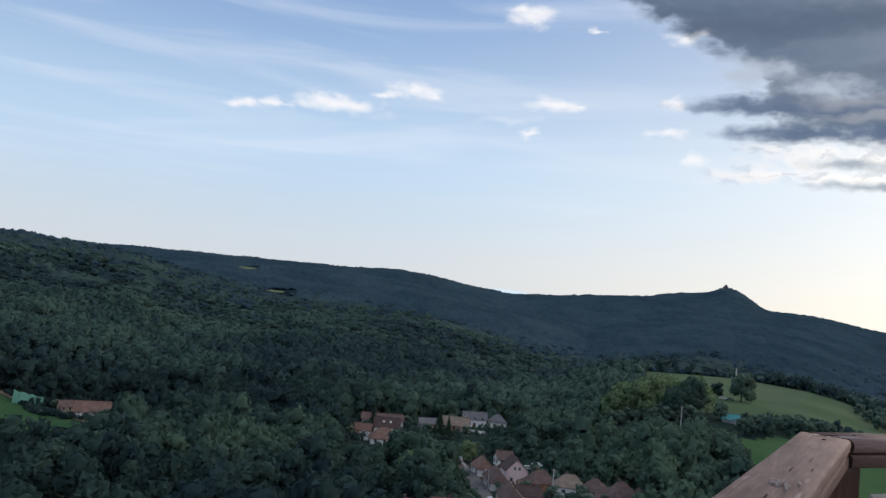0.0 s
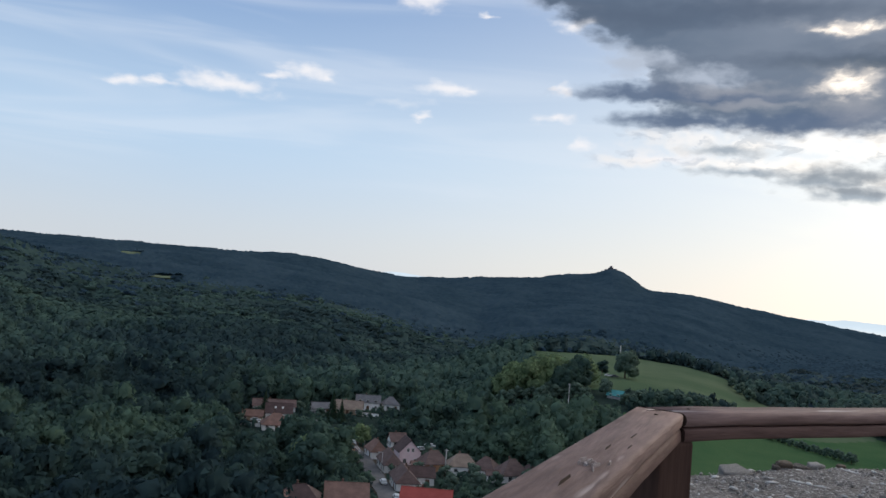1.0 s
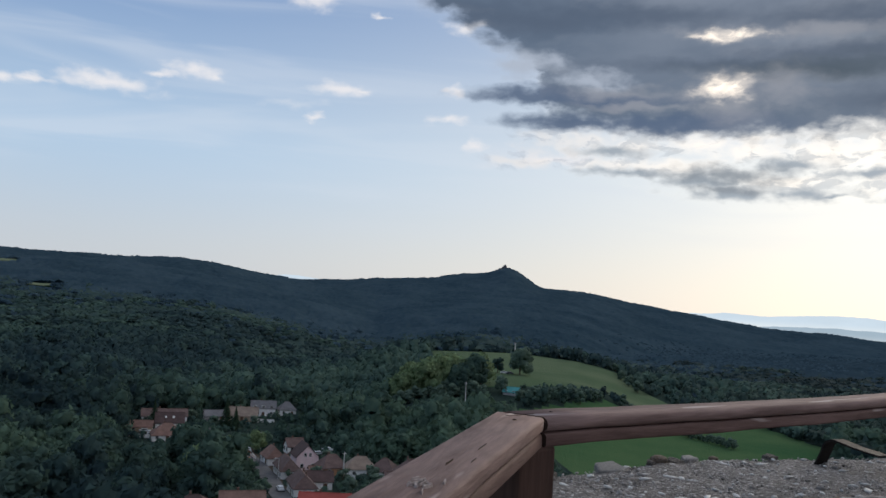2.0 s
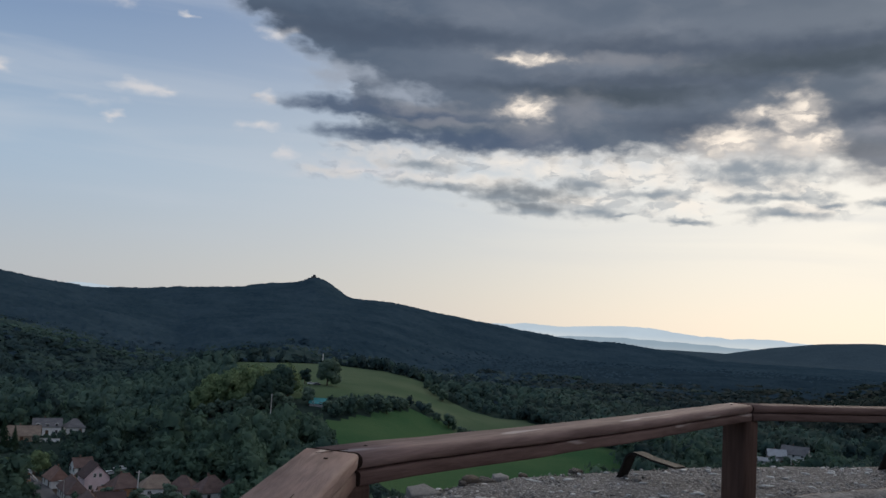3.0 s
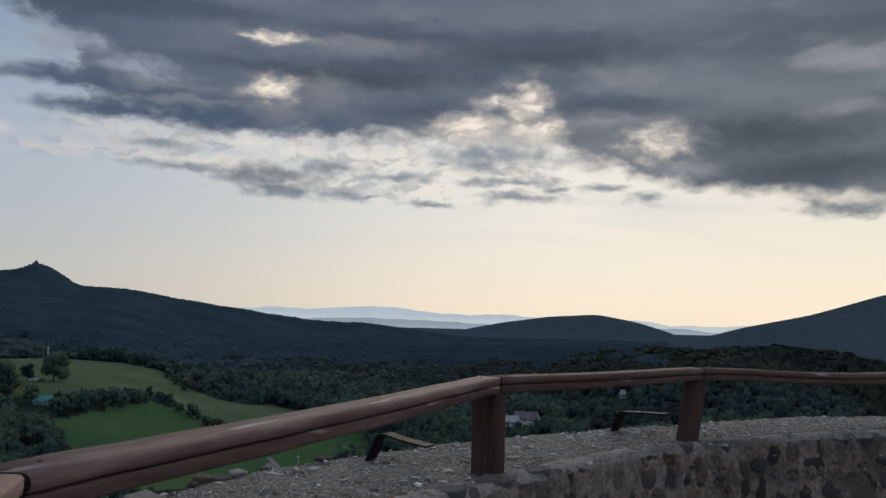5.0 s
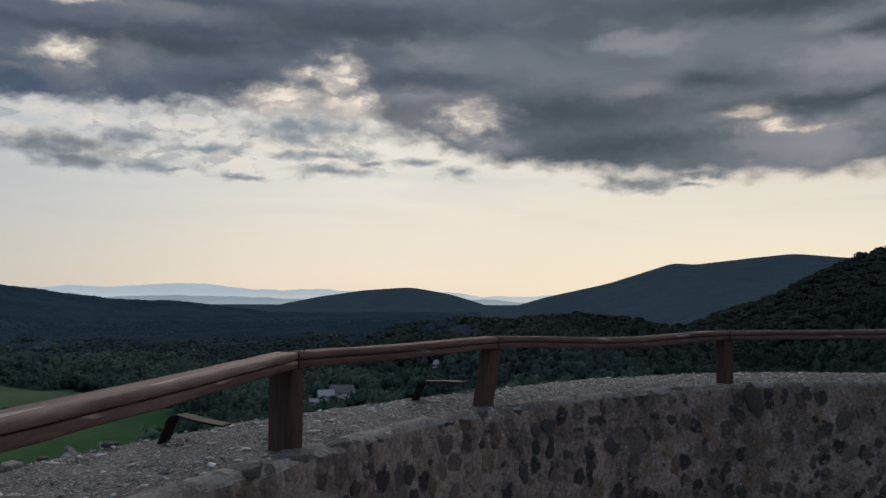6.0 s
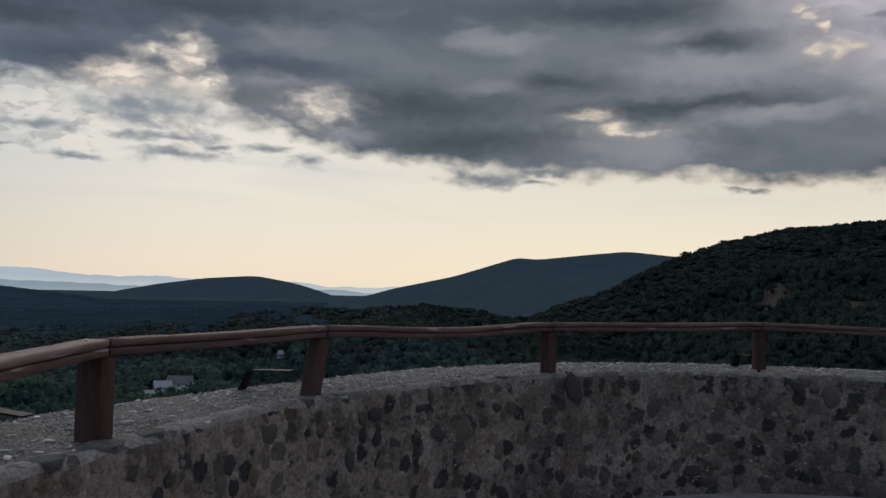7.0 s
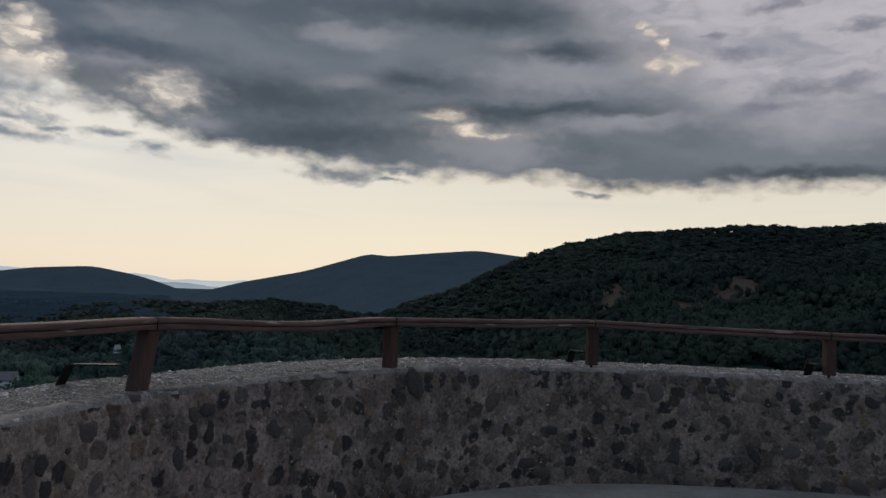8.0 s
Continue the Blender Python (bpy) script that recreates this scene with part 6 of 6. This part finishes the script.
def stones():
    rs = np.random.RandomState(17)
    shapes = [[mesh_from("stone", v, f, MAT[m], True) for v, f in blocks(40 + n, k)] for n, (m, k) in enumerate((("stone", 12), ("stone_warm", 6), ("stone_mid", 10)))]
    taken = []
    small_v, small_f, at = [], [], 0
    big = 0
    for _ in range(9000):
        a, z = rs.uniform(-26, 96), rs.uniform(FLOOR + 0.03, TOP - 0.095)
        s = 0.018 + 0.058 * rs.rand() ** 2.0 if big < 300 else rs.uniform(0.010, 0.024)
        u = radians(a) * R_IN
        if any((u - q[0]) ** 2 + (z - q[1]) ** 2 < (0.95 * (s + q[2]) + 0.012) ** 2 for q in taken):
            continue
        taken.append((u, z, s))
        spin = rs.uniform(-60, 60)
        if big < 300:
            kind = 0 if rs.rand() < 0.42 else (1 if rs.rand() < 0.10 else 2)
            ob = new("stone", shapes[kind][rs.randint(len(shapes[kind]))])
            ob.parent = wall
            p = on_ring(a, wall_radius(a) + s * 0.5 - rs.uniform(-0.004, 0.004), z)
            ob.matrix_local = Matrix.Translation(p) @ Matrix.Rotation(radians(-a), 4, "Z") @ Matrix.Rotation(radians(spin), 4, "Y") @ Matrix.Rotation(radians(90), 4, "X") @ Matrix.Diagonal((s * rs.uniform(0.8, 1.5), s * rs.uniform(0.6, 1.15), s * 0.5, 1))
            big += 1
        elif len(small_v) < 160:
            m = Matrix.Translation(on_ring(a, wall_radius(a) + s * 0.34, z)) @ Matrix.Rotation(radians(-a), 4, "Z") @ Matrix.Diagonal((s, s * 0.45, s * 0.8, 1))
            v = np.c_[ICO1[0] * (1 + 0.2 * rs.uniform(-1, 1, (len(ICO1[0]), 1))), np.ones(len(ICO1[0]))] @ np.array(m).T
            small_v.append(v[:, :3])
            small_f.append(ICO1[1] + at)
            at += len(v)
    ob = new("small_stones", mesh_from("small_stones", np.concatenate(small_v), np.concatenate(small_f), MAT["rubble"], True))
    ob.parent = wall
    ob["kind"] = "stuff"

    # pebbles and chips bedded in the mortar of the top
    vs, fs, at = [], [], 0
    grit = np.array([[1, 0, 0], [-1, 0, 0], [0, 1, 0], [0, -1, 0], [0, 0, 1], [0, 0, -1.0]])
    grit_f = np.array([[0, 2, 4], [2, 1, 4], [1, 3, 4], [3, 0, 4], [2, 0, 5], [1, 2, 5], [3, 1, 5], [0, 3, 5]])
    for _ in range(12000):
        a, w = rs.uniform(-38, 92), rs.uniform(0.05, 0.98)
        ri = wall_radius(a)
        r = ri + (outer_radius(a) - ri) * w
        s = rs.uniform(0.002, 0.0048) if rs.rand() < 0.95 else rs.uniform(0.0048, 0.009)
        c = on_ring(a, r, top_at(a) + BULGE * math.sin(math.pi * w) - 0.0005)
        spin = rs.uniform(0, 6.3)
        v = (grit + rs.uniform(-0.35, 0.35, grit.shape)) * s * np.array([1.3, 1.0, 0.8]) * rs.uniform(0.7, 1.4, 3)
        v = v @ np.array([[math.cos(spin), math.sin(spin), 0], [-math.sin(spin), math.cos(spin), 0], [0, 0, 1]]) + np.array(c)
        vs.append(v)
        fs.append(grit_f + at)
        at += len(v)
    ob = new("pebbles", mesh_from("pebbles", np.concatenate(vs), np.concatenate(fs), MAT["pebble"], False))
    ob.parent = wall
    ob["kind"] = "stuff"

    # pale flat chips and shards
    vs, fs, at = [], [], 0
    for _ in range(760):
        a, w = rs.uniform(-36, 92), rs.uniform(0.08, 0.97)
        ri = wall_radius(a)
        c = on_ring(a, ri + (outer_radius(a) - ri) * w, top_at(a) + BULGE * math.sin(math.pi * w) + 0.002)
        s = 0.004 + 0.018 * rs.rand() ** 2.6
        v = np.array(Matrix.Rotation(rs.uniform(0, 6.3), 3, "Z") @ Matrix.Diagonal((s * 1.4, s * 0.6, 0.004)))
        v = (ICO1[0] * (1 + 0.3 * rs.uniform(-1, 1, (len(ICO1[0]), 1)))) @ v.T + np.array(c)
        vs.append(v)
        fs.append(ICO1[1] + at)
        at += len(v)
    ob = new("chips", mesh_from("chips", np.concatenate(vs), np.concatenate(fs), MAT["chip"], False))
    ob.parent = wall
    ob["kind"] = "stuff"

    # flat stones along the inner edge and rougher ones along the outer edge
    slabs = [mesh_from("edge_stone", v, f, MAT["gravel"], False) for v, f in blocks(70, 9)]
    a = -40.0
    while a < -20:
        s, deep = rs.uniform(0.05, 0.15), rs.uniform(0.03, 0.075)
        high = rs.uniform(0.009, 0.017)
        ob = new("edge_stone", slabs[rs.randint(len(slabs))])
        ob.parent = wall
        ob.matrix_local = Matrix.Translation(on_ring(a, wall_radius(a) + deep + rs.uniform(0.006, 0.03), top_at(a) + rs.uniform(0.003, 0.010) - high)) @ Matrix.Rotation(radians(-a + rs.uniform(-5, 5)), 4, "Z") @ Matrix.Rotation(radians(rs.uniform(-2, 2)), 4, "Y") @ Matrix.Diagonal((s, deep, high, 1))
        a += math.degrees(s * 1.7 / R_IN) + (rs.uniform(1.0, 5.5) if rs.rand() < 0.55 else 0.0)
    pale = [mesh_from("slab", v, f, MAT["slab"], False) for v, f in blocks(90, 4)]
    for k, (a, s) in enumerate(((-11.0, 0.11), (-7.8, 0.08), (-14.5, 0.07), (9.0, 0.09), (6.2, 0.06), (27, 0.07))):
        ob = new("slab", pale[k % 4])
        ob.parent = wall
        ob.matrix_local = Matrix.Translation(on_ring(a, wall_radius(a) + 0.065, top_at(a) - 0.004)) @ Matrix.Rotation(radians(-a + 6 * (k % 3)), 4, "Z") @ Matrix.Diagonal((s, 0.05, 0.014, 1))
    a = -42.0
    while a < 60:
        s = rs.uniform(0.04, 0.10)
        ob = new("edge_stone", slabs[rs.randint(len(slabs))])
        ob.parent = wall
        ob.matrix_local = Matrix.Translation(on_ring(a, outer_radius(a) - 0.05, top_at(a) - 0.016)) @ Matrix.Rotation(radians(-a + rs.uniform(-20, 20)), 4, "Z") @ Matrix.Diagonal((s * 0.7, 0.05, rs.uniform(0.010, 0.018), 1))
        a += math.degrees(s * 1.8 / R_OUT) + rs.uniform(0, 2.0)

    # loose stones on the outer edge by the corner
    loose = [mesh_from("loose_stone", v, f, MAT[m], False) for m, (v, f) in zip(("stone_pale", "stone_warm", "edge_stone", "stone_mid"), blocks(95, 4))]
    for k, a, r, s, z in ((0, -22.6, 4.37, 0.075, 0.016), (1, -19.3, 4.40, 0.048, 0.030), (3, -20.1, 4.38, 0.026, 0.020), (0, -17.4, 4.41, 0.040, 0.018), (2, -18.4, 4.40, 0.05, 0.012), (2, -26.0, 4.38, 0.05, 0.018),
                          (1, -16.0, 4.40, 0.028, 0.012), (2, -12.5, 4.40, 0.04, 0.010), (3, -28.4, 4.36, 0.045, 0.016), (0, -31.0, 4.36, 0.05, 0.018)):
        ob = new("loose_stone", loose[k])
        ob.parent = wall
        ob.matrix_local = Matrix.Translation(on_ring(a, r, top_at(a) + 0.002)) @ Matrix.Rotation(radians(-a + 15 * k), 4, "Z") @ Matrix.Rotation(radians(14 - 5 * k), 4, "X") @ Matrix.Diagonal((s * 0.85, s * 0.6, z * 0.75, 1))
    shards = [mesh_from("shard", v, f, MAT["chip"], False) for v, f in blocks(97, 3)]
    for k, (a, r, s) in enumerate(((-19.1, 4.36, 0.018), (-17.3, 4.11, 0.015), (-5.1, 4.26, 0.018), (-3.3, 4.08, 0.021), (-16.2, 3.85, 0.012), (-4.1, 3.72, 0.014), (4.0, 4.2, 0.014), (12.0, 4.0, 0.016), (21.0, 4.25, 0.015), (30.0, 4.1, 0.016))):
        ob = new("shard", shards[k % 3])
        ob.parent = wall
        ob.matrix_local = Matrix.Translation(on_ring(a, r, top_at(a) + BULGE * math.sin(math.pi * (r - R_IN) / (R_OUT - R_IN)) + 0.001)) @ Matrix.Rotation(radians(37 * k), 4, "Z") @ Matrix.Diagonal((s, s * 0.45, 0.004, 1))


MAT["stone_mid"] = material("stone_mid", (0.055, 0.050, 0.048), (0.240, 0.205, 0.184), 18.0, 0.9, 1.0, 55.0, piece=0.25, specks=((0.175, 0.152, 0.136), 13.0, 0.52))
MAT["rubble"] = material("rubble", (0.06, 0.056, 0.054), (0.18, 0.165, 0.15), 9.0, 0.85, 0.5, 40.0, island=0.4)
MAT["pebble"] = material("pebble", (0.17, 0.155, 0.143), (0.42, 0.395, 0.375), 30.0, 0.8, island=0.62)
MAT["edge_stone"] = rubble_material("edge_stone", 26.0, ((0.110, 0.102, 0.097), (0.38, 0.36, 0.34)), ((0.135, 0.122, 0.112), (0.295, 0.27, 0.25)), 0.30, 0.008, 120.0, 0.70, 0.9)
MAT["chip"] = material("pale_chip", (0.42, 0.41, 0.40), (0.66, 0.65, 0.63), 30.0, 0.7, island=0.3)
MAT["slab"] = rubble_material("pale_slab", 22.0, ((0.16, 0.162, 0.166), (0.34, 0.34, 0.342)), ((0.17, 0.168, 0.166), (0.30, 0.298, 0.296)), 0.30, 0.006, 120.0, 0.72, 0.7)
stones()
